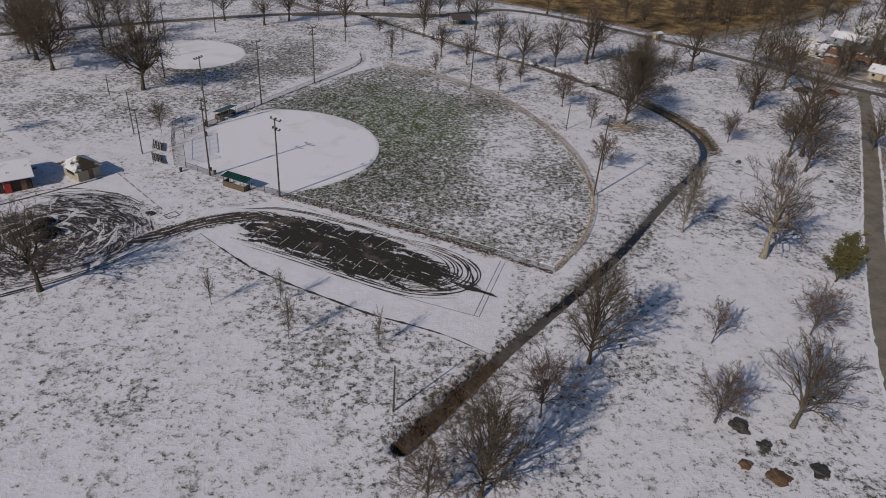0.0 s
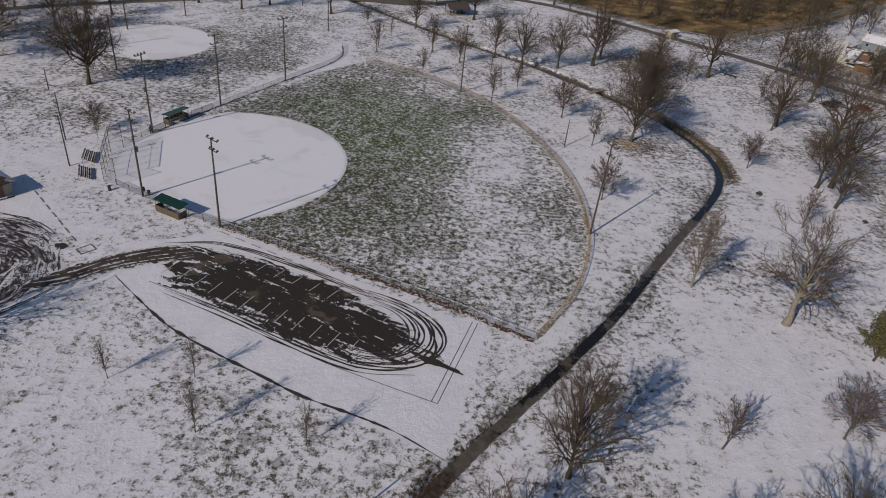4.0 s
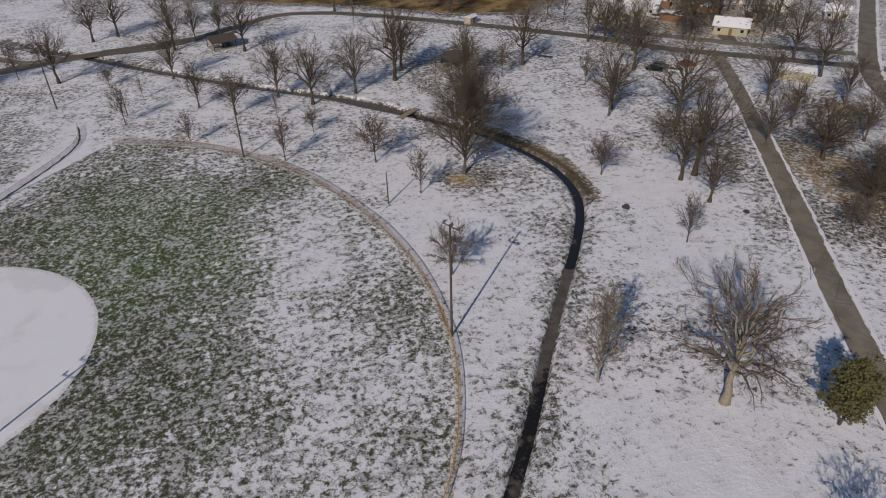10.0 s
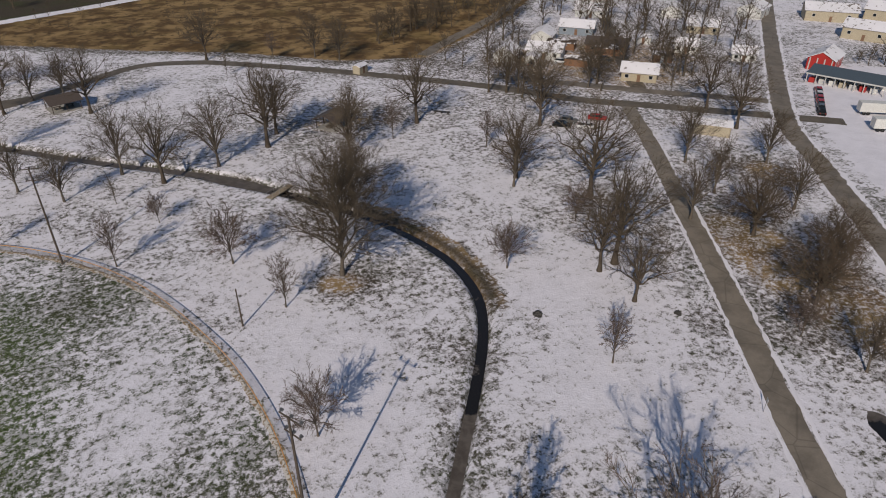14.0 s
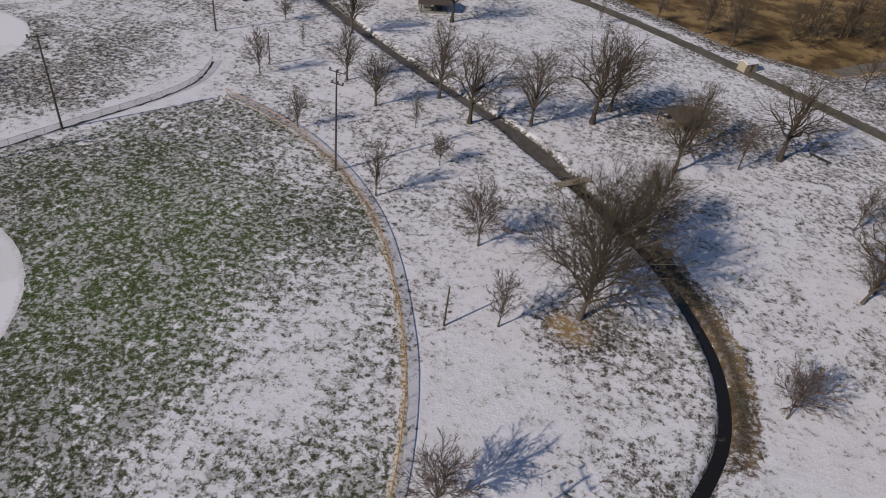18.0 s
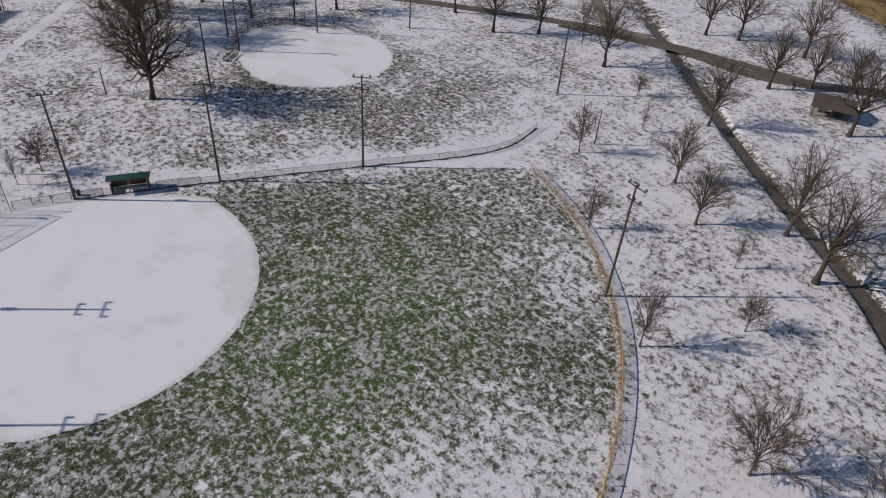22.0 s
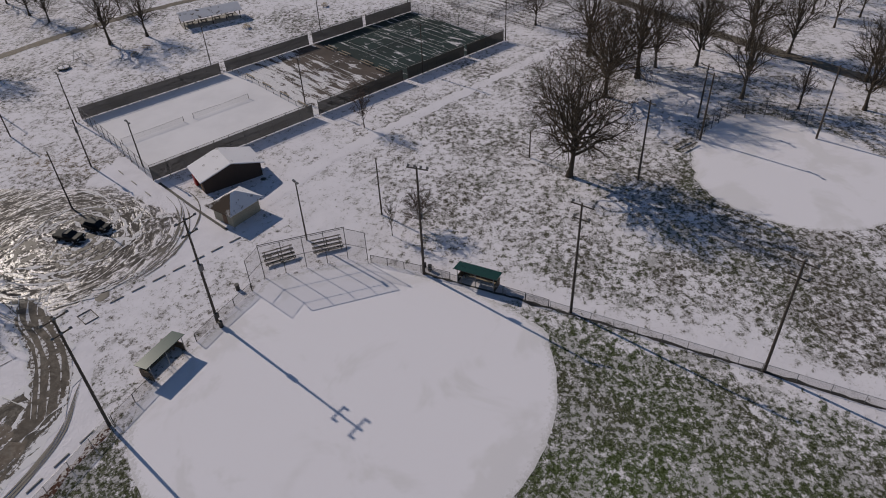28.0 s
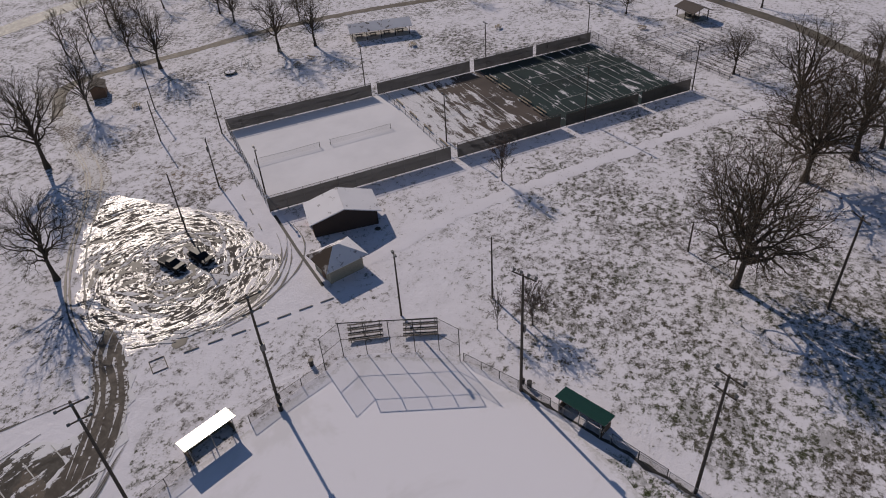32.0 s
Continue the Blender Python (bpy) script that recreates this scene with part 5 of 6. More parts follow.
for x, y, h in ((-94.3, 73.8, 9.0), (-118.9, 98.2, 9.6), (-132.7, 121.8, 11), (-112.9, 53.0, 10.4), (-140.4, 72.2, 9.4), (-160.2, 94.6, 8.8), (-151.2, 140.9, 10), (-176.9, 115.8, 9)):
    plain_pole(x, y, h, "tennis court light pole with a twin lamp arm", 1.5, 45, lamp=True)
plain_pole(-71.7, 107.2, 10.2, "wooden pole with a small lamp arm behind the backstop", 1.0, 40, lamp=True)
plain_pole(-78.0, 117.8, 10.0)
plain_pole(-94.9, 64.1, 9.2, "utility pole carrying a grey transformer can", 1.2, 30, True)
plain_pole(-81.5, 66.9, 10.5)
plain_pole(-119.8, 31.6, 11.0, "utility pole with a short cross-arm", 1.4, 20)
plain_pole(-107.4, 42.4, 8.5)
plain_pole(25.9, 141.0, 6.6, "short bare wooden post pole on the snowy lawn")
plain_pole(-10.2, 35.1, 7.6, "lone bare wooden pole near the creek end")
plain_pole(-25.6, 202.6, 6.8)
plain_pole(-94.6, 142, 5.2)
for x, y, h in ((-86.6, 159, 14), (-99.5, 172.6, 12.5), (-98.9, 192.6, 13.5), (-110.8, 194.2, 9), (-89.2, 212.8, 11), (-43.4, 213.6, 14.4), (-108, 174.6, 10.5)):
    light_pole(x, y, h, 1, 30, 2, label="slim floodlight pole of the smaller ball field")

# ---- tennis courts ----
N0, U, V = np.array((-89.6, 77.4)), np.array((-0.697, 0.717)), np.array((-0.717, -0.697))


def court_point(u, v):
    return tuple((N0 + U * u + V * v).tolist())


def court_sheet(u0, u1, material, label, z):
    pts = [court_point(u, v) for u, v in ((u0, 0.3), (u1, 0.3), (u1, 33.6), (u0, 33.6))]
    vs = [(x, y, z) for x, y in pts] + [(x, y, -0.05) for x, y in pts]
    fs = [(0, 1, 2, 3), (0, 4, 5, 1), (1, 5, 6, 2), (2, 6, 7, 3), (3, 7, 4, 0)]
    ob = part("court_slab", mesh_of("court_slab", vs, fs, material), None)
    return tagged(ob, label, "tennis court", kind="structure")


s1 = court_sheet(0.3, 34.0, M["court_snow"], "tennis courts under smooth untouched snow", 0.06)
s2 = court_sheet(34.0, 57.0, M["court_tan"], "tennis court with snow half melted off tan asphalt", 0.06)
s3 = court_sheet(57.0, 87.6, M["court_green"], "dark green tennis courts with patches of melting snow", 0.06)
turn_court = math.degrees(math.atan2(U[1], U[0]))
for slab, mids in ((s2, (45.5,)), (s3, (66.5, 79.5))):
    for mid in mids:
        for du, dv, lu, lv in [(s, 0, 0.09, 23.8) for s in (-5.5, -4.1, 4.1, 5.5)] + [(0, s, 11.0, 0.09) for s in (-11.9, 11.9)] + [(0, s, 8.2, 0.09) for s in (-6.4, 6.4)] + [(0, 0, 0.09, 12.8)]:
            x, y = court_point(mid + du, 17 + dv)
            a = part("court_line", boxes("court_line", [((0, 0, 0), (lu, lv, 0.01))], M["white"]), None, slab)
            a.matrix_basis = pose(x, y, 0.07, 0, 0, turn_court)


def tennis_net(u, v, half=6.2):
    x, y = court_point(u, v)
    ob = thing("tennis_net", "sagging dark tennis net between steel posts", "net", pose(x, y, 0.06, 0, 0, turn_court), "tennis nets")
    for s in (-half, half):
        bar("post", (s, 0, 0), (s, 0, 1.1), 0.05, "dark_steel", ob)
    vs = [(s, 0, z) for s, z in ((-half, 0.02), (0, 0.02), (half, 0.02), (half, 1.05), (0, 0.92), (-half, 1.05))]
    part("net_mesh", mesh_of("net_mesh", vs, [(0, 1, 4, 5), (1, 2, 3, 4)], M["net"]), None, ob)
    bar("top_band", (-half, 0, 1.06), (0, 0, 0.93), 0.03, "white", ob)
    bar("top_band", (0, 0, 0.93), (half, 0, 1.06), 0.03, "white", ob)


for u in (7.8, 22.3, 45.5, 66.5, 79.5):
    tennis_net(u, 17.4)
for a, b in ((0, 33.0), (34.4, 56.2), (57.6, 74.5), (75.5, 87.8)):
    screen_fence([court_point(a, 0), court_point(b, 0)], 3.0, "tall tennis court fence with dark windscreen cloth", "fence", (0.5, 1.0), "wire_dense", "screen")
for a, b in ((0, 31.0), (32.4, 54.8), (56, 71.5), (72.5, 87.8)):
    screen_fence([court_point(a, 34), court_point(b, 34)], 3.0, "tall tennis court fence with dark windscreen cloth", "fence", (0.5, 1.0), "wire_dense", "screen")
screen_fence([court_point(0, 0), court_point(0, 34)], 3.0, "tall bare chain link end fence of the tennis courts", "fence", (0.5, 1.0), "wire")
screen_fence([court_point(87.8, 0), court_point(87.8, 34)], 3.0, "tall bare chain link end fence of the tennis courts", "fence", (0.5, 1.0), "wire_dense")
screen_fence([court_point(33.4, 1), court_point(33.4, 33)], 1.1, "low chain link divider between the tennis courts", "fence", (1.0,), "wire")
for u, v in [(34.6, v) for v in (6, 13, 20, 27)] + [(56.4 + 0.9 * r, v) for v in (8, 13.5, 22, 27.5) for r in (0, 1)]:
    x, y = court_point(u, v)
    bench = thing("bench", "long wooden bench between the tennis courts", "bench", pose(x, y, 0.06, 0, 0, turn_court + 90), "court benches")
    for k in range(2):
        part("plank", boxes("plank", [((0, k * 0.17, 0.45), (3.6, 0.15, 0.05))], M["plank"]), None, bench)
    for s in (-1.4, 1.4):
        part("leg", boxes("leg", [((s, 0.08, 0.22), (0.08, 0.3, 0.44))], M["concrete"]), None, bench)


# ---- buildings ----
def gable(name, label, x, y, w, d, h, rise, turn, wall, roof, windows=3, door=True, category="house", over=0.5, snow=True, chimney=False, base=0.0):
    """A house with walls, a pitched roof along its length w, doors and windows."""
    ob = thing(name, label, category, pose(x, y, base, 0, 0, turn))
    t = 0.2
    part("wall", boxes("wall", [((0, -d / 2 + t / 2, h / 2), (w, t, h)), ((0, d / 2 - t / 2, h / 2), (w, t, h))], M[wall]), None, ob)
    for s in (-1, 1):
        X = s * w / 2
        vs = [(X, -d / 2, 0), (X, d / 2, 0), (X, d / 2, h), (X, 0, h + rise), (X, -d / 2, h)]
        vs += [(X - s * t, b, c) for _, b, c in vs]
        part("gable_wall", mesh_of("gable_wall", vs, [(0, 1, 2, 3, 4), (9, 8, 7, 6, 5)] + [(k, k + 5, (k + 1) % 5 + 5, (k + 1) % 5) for k in range(5)], M[wall]), None, ob)
    slope = math.hypot(d / 2 + over, rise * (d / 2 + over) / (d / 2))
    ang = math.degrees(math.atan2(rise, d / 2))
    for s in (-1, 1):
        bm = bmesh.new()
        bmesh.ops.create_cube(bm, size=1, matrix=pose(0, 0, h + rise + 0.08) @ pose(0, 0, 0, -s * ang, 0, 0) @ Matrix.Translation((0, s * slope / 2, 0)) @ Matrix.Diagonal((w + 2 * over, slope, 0.16, 1)))
        part("roof", bm, M[roof], ob, "snow-covered roof slope" if snow else "")
    for k in range(windows):
        u = (k + 0.5) / windows * w - w / 2
        for s in (-1, 1):
            if door and s < 0 and k == windows // 2:
                part("door", boxes("door", [((u, -d / 2 - 0.03, 1.02), (0.95, 0.08, 2.04))], M["siding_brown" if wall != "siding_brown" else "white"], 0.01), None, ob)
                continue
            win = part("window", boxes("window", [((u, s * (d / 2 + 0.03), h * 0.56), (1.15, 0.08, 1.15))], M["white"], 0.01), None, ob, "white window frame")
            part("pane", boxes("pane", [((u, s * (d / 2 + 0.05), h * 0.56), (0.95, 0.06, 0.95))], M["glass"]), None, win)
    if chimney:
        part("chimney", boxes("chimney", [((w * 0.22, 0.6, h + rise + 0.3), (0.7, 0.7, 1.4))], M["brick"], 0.02), None, ob)
    return ob


gable("park_building", "dark brown park building with a snowy low gable roof", -90.1, 90.4, 5.6, 10.0, 2.7, 1.5, 36, "brick", "roof_snow", 2, True, "building", 0.6)

hall = bpy.data.objects["park_building"]
part("cabinet", boxes("cabinet", [((-1.3, -5.2, 1.0), (1.1, 0.5, 1.9))], M["red"], 0.03), None, hall, "red cabinet against the wall")


def hip(name, label, x, y, w, d, h, rise, turn, wall, roof, category="building", over=0.7, ridge=0.5):
    ob = thing(name, label, category, pose(x, y, 0, 0, 0, turn))
    part("wall", boxes("wall", [((0, s * (d / 2 - 0.1), h / 2), (w, 0.2, h)) for s in (-1, 1)] + [((s * (w / 2 - 0.1), 0, h / 2), (0.2, d - 0.4, h)) for s in (-1, 1)], M[wall]), None, ob)
    W, D, R = w / 2 + over, d / 2 + over, ridge
    e, z0, z1 = 0.12, h - 0.05, h + rise
    vs = [(-W, -D, z0), (W, -D, z0), (W, D, z0), (-W, D, z0), (-R, 0, z1), (R, 0, z1)]
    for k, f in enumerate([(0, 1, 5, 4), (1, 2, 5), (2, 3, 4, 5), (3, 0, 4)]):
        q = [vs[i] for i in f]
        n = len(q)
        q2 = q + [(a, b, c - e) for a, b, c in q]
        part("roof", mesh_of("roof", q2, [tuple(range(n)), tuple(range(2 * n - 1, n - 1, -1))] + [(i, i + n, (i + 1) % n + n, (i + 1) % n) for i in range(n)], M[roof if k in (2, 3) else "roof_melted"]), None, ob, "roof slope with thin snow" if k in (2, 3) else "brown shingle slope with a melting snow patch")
    part("serving_hatch", boxes("serving_hatch", [((0, -d / 2 - 0.03, 1.5), (w * 0.5, 0.08, 0.9))], M["dark_steel"], 0.01), None, ob, "closed dark serving hatch")
    part("door", boxes("door", [((w / 2 + 0.03, 0.4, 1.02), (0.08, 0.95, 2.04))], M["siding_brown"], 0.01), None, ob)
    return ob


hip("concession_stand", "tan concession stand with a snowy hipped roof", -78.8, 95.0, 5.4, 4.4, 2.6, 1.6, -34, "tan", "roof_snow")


def shelter(x, y, w, d, turn, label, roof="roof_snow"):
    ob = thing("picnic_shelter", label, "picnic shelter", pose(x, y, 0, 0, 0, turn))
    n = max(2, round(w / 4) + 1)
    for k in range(n):
        for s in (-1, 1):
            u = (k / (n - 1) - 0.5) * (w - 0.6)
            part("post", boxes("post", [((u, s * (d / 2 - 0.3), 1.25), (0.18, 0.18, 2.5))], M["brick"], 0.01), None, ob)
    ang = 20
    for s in (-1, 1):
        ln = (d / 2 + 0.5) / math.cos(radians(ang))
        bm = bmesh.new()
        bmesh.ops.create_cube(bm, size=1, matrix=pose(0, 0, 2.5 + d / 2 * math.tan(radians(ang)) + 0.1, -s * ang, 0, 0) @ Matrix.Translation((0, s * ln / 2, 0)) @ Matrix.Diagonal((w + 0.8, ln, 0.14, 1)))
        part("roof", bm, M[roof], ob)
    part("slab", boxes("slab", [((0, 0, 0.05), (w, d, 0.1))], M["concrete"]), None, ob)
    for k in range(max(1, n - 1)):
        u = ((k + 0.5) / max(1, n - 1) - 0.5) * (w - 1)
        part("table", boxes("table", [((u, 0, 0.8), (1.9, 0.75, 0.06)), ((u, -0.7, 0.5), (1.9, 0.26, 0.05)), ((u, 0.7, 0.5), (1.9, 0.26, 0.05)), ((u - 0.6, 0, 0.45), (0.08, 1.2, 0.7)), ((u + 0.6, 0, 0.45), (0.08, 1.2, 0.7))], M["bleacher"]), None, ob, "picnic table")
    return ob


shelter(-172.5, 62.5, 15.5, 6.0, 122, "long picnic shelter with a snowy roof on brown posts")
shelter(58.4, 212.8, 6.5, 6.0, 40, "small brown picnic shelter among bare trees", "shingle")
shelter(-3.2, 253.4, 7.5, 7.0, 20, "low picnic shelter with a dark roof in snow", "shingle")
shelter(-197.5, 139.5, 7.0, 5.0, 40, "dark picnic shelter near the park road", "shingle")
gable("hut", "small dark wooden hut beside the park drive", -124.3, 13.0, 5.0, 3.0, 2.3, 0.7, 40, "siding_brown", "shingle", 0, False, "hut", 0.3, False)

bridge = thing("footbridge", "narrow weathered plank footbridge over the creek", "bridge", pose(39.4, 182.2, 0.12, 0, 0, 40))
for k in range(14):
    part("plank", boxes("plank", [((-3.2 + k * 0.49, 0, 0), (0.44, 1.5, 0.07))], M["plank"], 0.01), None, bridge)
for s in (-0.7, 0.7):
    part("beam", boxes("beam", [((0, s, -0.14), (7.0, 0.16, 0.2))], M["dark_steel"]), None, bridge)
    bar("handrail", (-3.2, s, 0.95), (3.2, s, 0.95), 0.04, "steel", bridge)
    for u in (-3.1, -1.0, 1.0, 3.1):
        bar("post", (u, s, 0), (u, s, 0.95), 0.035, "steel", bridge)


# ---- neighbourhood beyond the park ----
strip("road", [(101, 262), (118, 277), (136, 292), (160, 315), (210, 370)], 4.2, 0.05, M["street"], "side street along the brown meadow, snow at its edges", ragged=0.15)
strip("road", [(144, 205), (152, 222), (168, 252), (186, 284), (215, 335)], 4.5, 0.055, M["path"], "narrow side street with packed snow and wheel ruts", ragged=0.15)
strip("road", [(112, 233), (128, 219), (146, 203), (170, 184)], 4.2, 0.07, M["street"], "second lane of the park road by the houses", ragged=0.1)
strip("road", [(-60, 358), (-33, 369), (20, 397), (90, 440), (200, 520)], 7.0, 0.05, M["infield"], "snow-covered lane behind the brown meadow", ragged=0.2)
strip("road", [(-112, 12), (-124, 2), (-133.6, 3.6), (-151, 16.5), (-165.2, 25.8), (-181.4, 39.6), (-197, 57.5), (-220, 90)], 3.4, 0.045, M["path"], "narrow park lane with patchy snow", ragged=0.15)
strip("road", [(-60, -75), (-110, -58), (-155.6, -52), (-188.9, -48), (-260, -40), (-400, -28)], 9.0, 0.05, M["highway"], "dark wet highway at the park's edge", ragged=0.2)
strip("road", [(-150, -38), (-190, -36), (-260, -28), (-400, -14)], 3.0, 0.05, M["infield"], "snowy verge along the highway", "verge", ragged=0.2)
strip("footpath", [(-80, 97.5), (-85, 100.3), (-93, 105), (-101.5, 111.5), (-121.3, 130), (-144.9, 152), (-160, 166)], 2.8, 0.03, M["packed"], "track of packed snow past the tennis courts", "path", ragged=0.35, step=1.0)
for s in (-2.25, 2.25):
    strip("snow_bank", [(121.5 + s * 0.85, 170.4 - s * 0.5), (109.6 + s * 0.88, 146.6 - s * 0.44), (95.2 + s * 0.89, 117.7 - s * 0.44), (84.3 + s * 0.9, 96.5 - s * 0.44), (76.5 + s * 0.9, 80.5 - s * 0.42), (66 + s * 0.91, 58 - s * 0.4), (55 + s * 0.93, 30 - s * 0.36)], 0.5, 0.07, M["infield"], "snow left along the edge of the park road", "snow bank", lanes=2, ragged=0.12, step=1.0)

for s in (-2.9, 2.9):
    strip("snow_bank", [(232 + s * 0.72, 245.5 - s * 0.69), (200 + s * 0.72, 212 - s * 0.69), (162.8 + s * 0.8, 171.7 - s * 0.6), (147.6 + s * 0.85, 147 - s * 0.52), (131.7 + s * 0.86, 121 - s * 0.51), (118 + s * 0.87, 98 - s * 0.5), (104 + s * 0.87, 73 - s * 0.5)], 0.8, 0.075, M["infield"], "snow left along the edge of the street", "snow bank", lanes=2, ragged=0.2, step=1.0)

HOUSES = ((150.5, 214.5, 10, 8, 2.7, 1.8, -40, "siding_tan", "roof_snow"), (137, 245, 11, 8, 2.8, 1.8, -42, "siding_white", "roof_snow"), (159, 243, 13, 8, 2.7, 1.6, -42, "siding_brown", "shingle"), (124, 247, 8, 7, 2.8, 2.0, 48, "siding_white", "roof_snow"),
          (163, 267, 12, 8, 2.8, 1.8, -42, "siding_blue", "roof_snow"), (146, 262, 9, 7, 2.8, 1.8, 48, "siding_white", "roof_snow"), (183, 288, 12, 9, 3, 2, -40, "siding_white", "roof_snow"), (182, 232, 7, 6, 2.6, 1.6, -40, "siding_white", "roof_snow"))
for x, y, w, d, h, rise, turn, wall, roof in HOUSES:
    gable("house", "small single-storey " + {"siding_tan": "tan", "siding_white": "white", "siding_brown": "brown", "siding_blue": "grey-blue"}[wall] + " house under a " + ("snowy" if roof == "roof_snow" else "dark shingle") + " roof", x, y, w, d, h, rise, turn, wall, roof, 3, chimney=w > 11)
HOUSES_2 = ((192, 217, 7, 6, 2.6, 1.6, -40, "siding_white", "roof_snow"), (205, 250, 11, 8, 2.8, 1.8, -42, "siding_tan", "roof_snow"), (212, 276, 11, 8, 2.8, 1.8, 48, "siding_white", "roof_snow"), (196, 305, 11, 8, 2.8, 1.8, -42, "siding_white", "roof_snow"),
            (262, 246, 18, 11, 4, 2, -42, "siding_tan", "roof_snow"), (250, 220, 14, 10, 4, 2, -62, "siding_tan", "roof_snow"), (282, 232, 22, 12, 4.5, 2.2, -62, "siding_tan", "roof_snow"), (240, 262, 12, 9, 3.5, 2, 30, "siding_white", "roof_snow"))
for x, y, w, d, h, rise, turn, wall, roof in HOUSES_2:
    gable("house", "plain " + ("tan" if wall == "siding_tan" else "white") + " building under a snowy roof beyond the street", x, y, w, d, h, rise, turn, wall, roof, 3, category="house")
gable("garage", "low tan garage with a flat snowy roof near the park road", 140.3, 173.0, 8.5, 5.0, 2.6, 0.6, -45, "siding_tan", "roof_snow", 0, False, "garage", 0.3)
barn = gable("barn_shop", "red-fronted shop barn with white trim and snowy roof", 208.5, 201.0, 13, 9, 4.2, 2.4, 28, "red", "roof_snow", 3, False, "shop", 0.5)
barn.scale = (0.85, 0.85, 0.85)
for k in range(4):
    part("trim", boxes("trim", [((-6.6, -3.6 + 2.4 * k, 2.2), (0.12, 0.4, 4.2))], M["white"]), None, barn, "white painted trim board")

for x, y, w, d, turn, wall, word in ((146.9, 251.5, 9, 4, -42, "siding_rust", "rust-brown"), (156.8, 239.5, 8, 4, -42, "siding_rust", "rust-brown"), (140.8, 232.9, 7, 3.5, -42, "siding_rust", "rust-brown"), (129.5, 240.5, 5, 4, 48, "siding_white", "white"), (176, 246, 5, 4, -42, "siding_white", "white"), (168, 226, 6, 4, -42, "siding_brown", "brown")):
    gable("shed", "low " + word + " shed in a snowy back yard", x, y, w, d, 2.2, 0.7, turn, wall, "roof_patchy" if wall != "siding_white" else "roof_snow", 1, True, "shed", 0.25)
gable("hut", "small tan hut beside the park road", 77.3, 252.2, 4.2, 2.6, 2.2, 0.5, 40, "siding_tan", "roof_snow", 1, True, "hut", 0.2)
slab = thing("bench", "long low dark stone bench in the snow", "bench", pose(86.3, 210.4, 0, 0, 0, -38))
part("seat", boxes("seat", [((0, 0, 0.46), (4.4, 0.8, 0.16))], M["rock"], 0.03), None, slab)
for s in (-1.7, 0, 1.7):
    part("leg", boxes("leg", [((s, 0, 0.2), (0.35, 0.6, 0.4))], M["rock"], 0.02), None, slab)

long_shed = thing("open_shed", "long open-fronted shed with a grey metal roof", "shed", pose(198.5, 184.5, 0, 0, 0, -64) @ Matrix.Scale(0.82, 4))
bm = bmesh.new()
bmesh.ops.create_cube(bm, size=1, matrix=pose(0, 0, 4.1, 10, 0, 0) @ Matrix.Diagonal((25, 8.4, 0.18, 1)))
part("roof", bm, M["grey_roof"], long_shed, "grey ribbed metal roof")
part("back_wall", boxes("back_wall", [((0, 3.7, 2.1), (24, 0.15, 4.2))], M["siding_white"]), None, long_shed)
part("fascia", boxes("fascia", [((0, -4.12, 3.35), (25, 0.12, 0.45))], M["white"]), None, long_shed, "white fascia board")
for k in range(9):
    part("post", boxes("post", [((-12 + 3 * k, -3.9, 1.6), (0.25, 0.25, 3.2))], M["white"]), None, long_shed)
for k, mat in enumerate(("red", "white", "siding_white", "siding_tan", "white", "red", "siding_white")):
    part("stored_crate", boxes("stored_crate", [((-10.5 + 3.2 * k, -1.5, 0.85), (2.0, 2.4, 1.7))], M[mat], 0.1), None, long_shed)


def trailer(x, y, turn, length=9.0):
    ob = thing("trailer", "long white box trailer parked on snow", "trailer", pose(x, y, 0, 0, 0, turn), "parked trailers")
    part("body", boxes("body", [((0, 0, 2.0), (length, 2.5, 2.4))], M["siding_white"], 0.06), None, ob)
    part("chassis", boxes("chassis", [((0, 0, 0.7), (length - 0.6, 1.0, 0.2)), ((length / 2 + 0.6, 0, 0.65), (1.4, 0.2, 0.15))], M["dark_steel"]), None, ob)
    for u in (-length / 2 + 1.2, -length / 2 + 2.2):
        for s in (-1.05, 1.05):
            part("wheel", rod("wheel", (u, s - 0.12, 0.45), (u, s + 0.12, 0.45), 0.45, 0.45, M["rubber"], 14), None, ob)


trailer(188, 165, -32, 12)
trailer(180, 156.5, -32, 9)
trailer(192, 158, -32, 12)


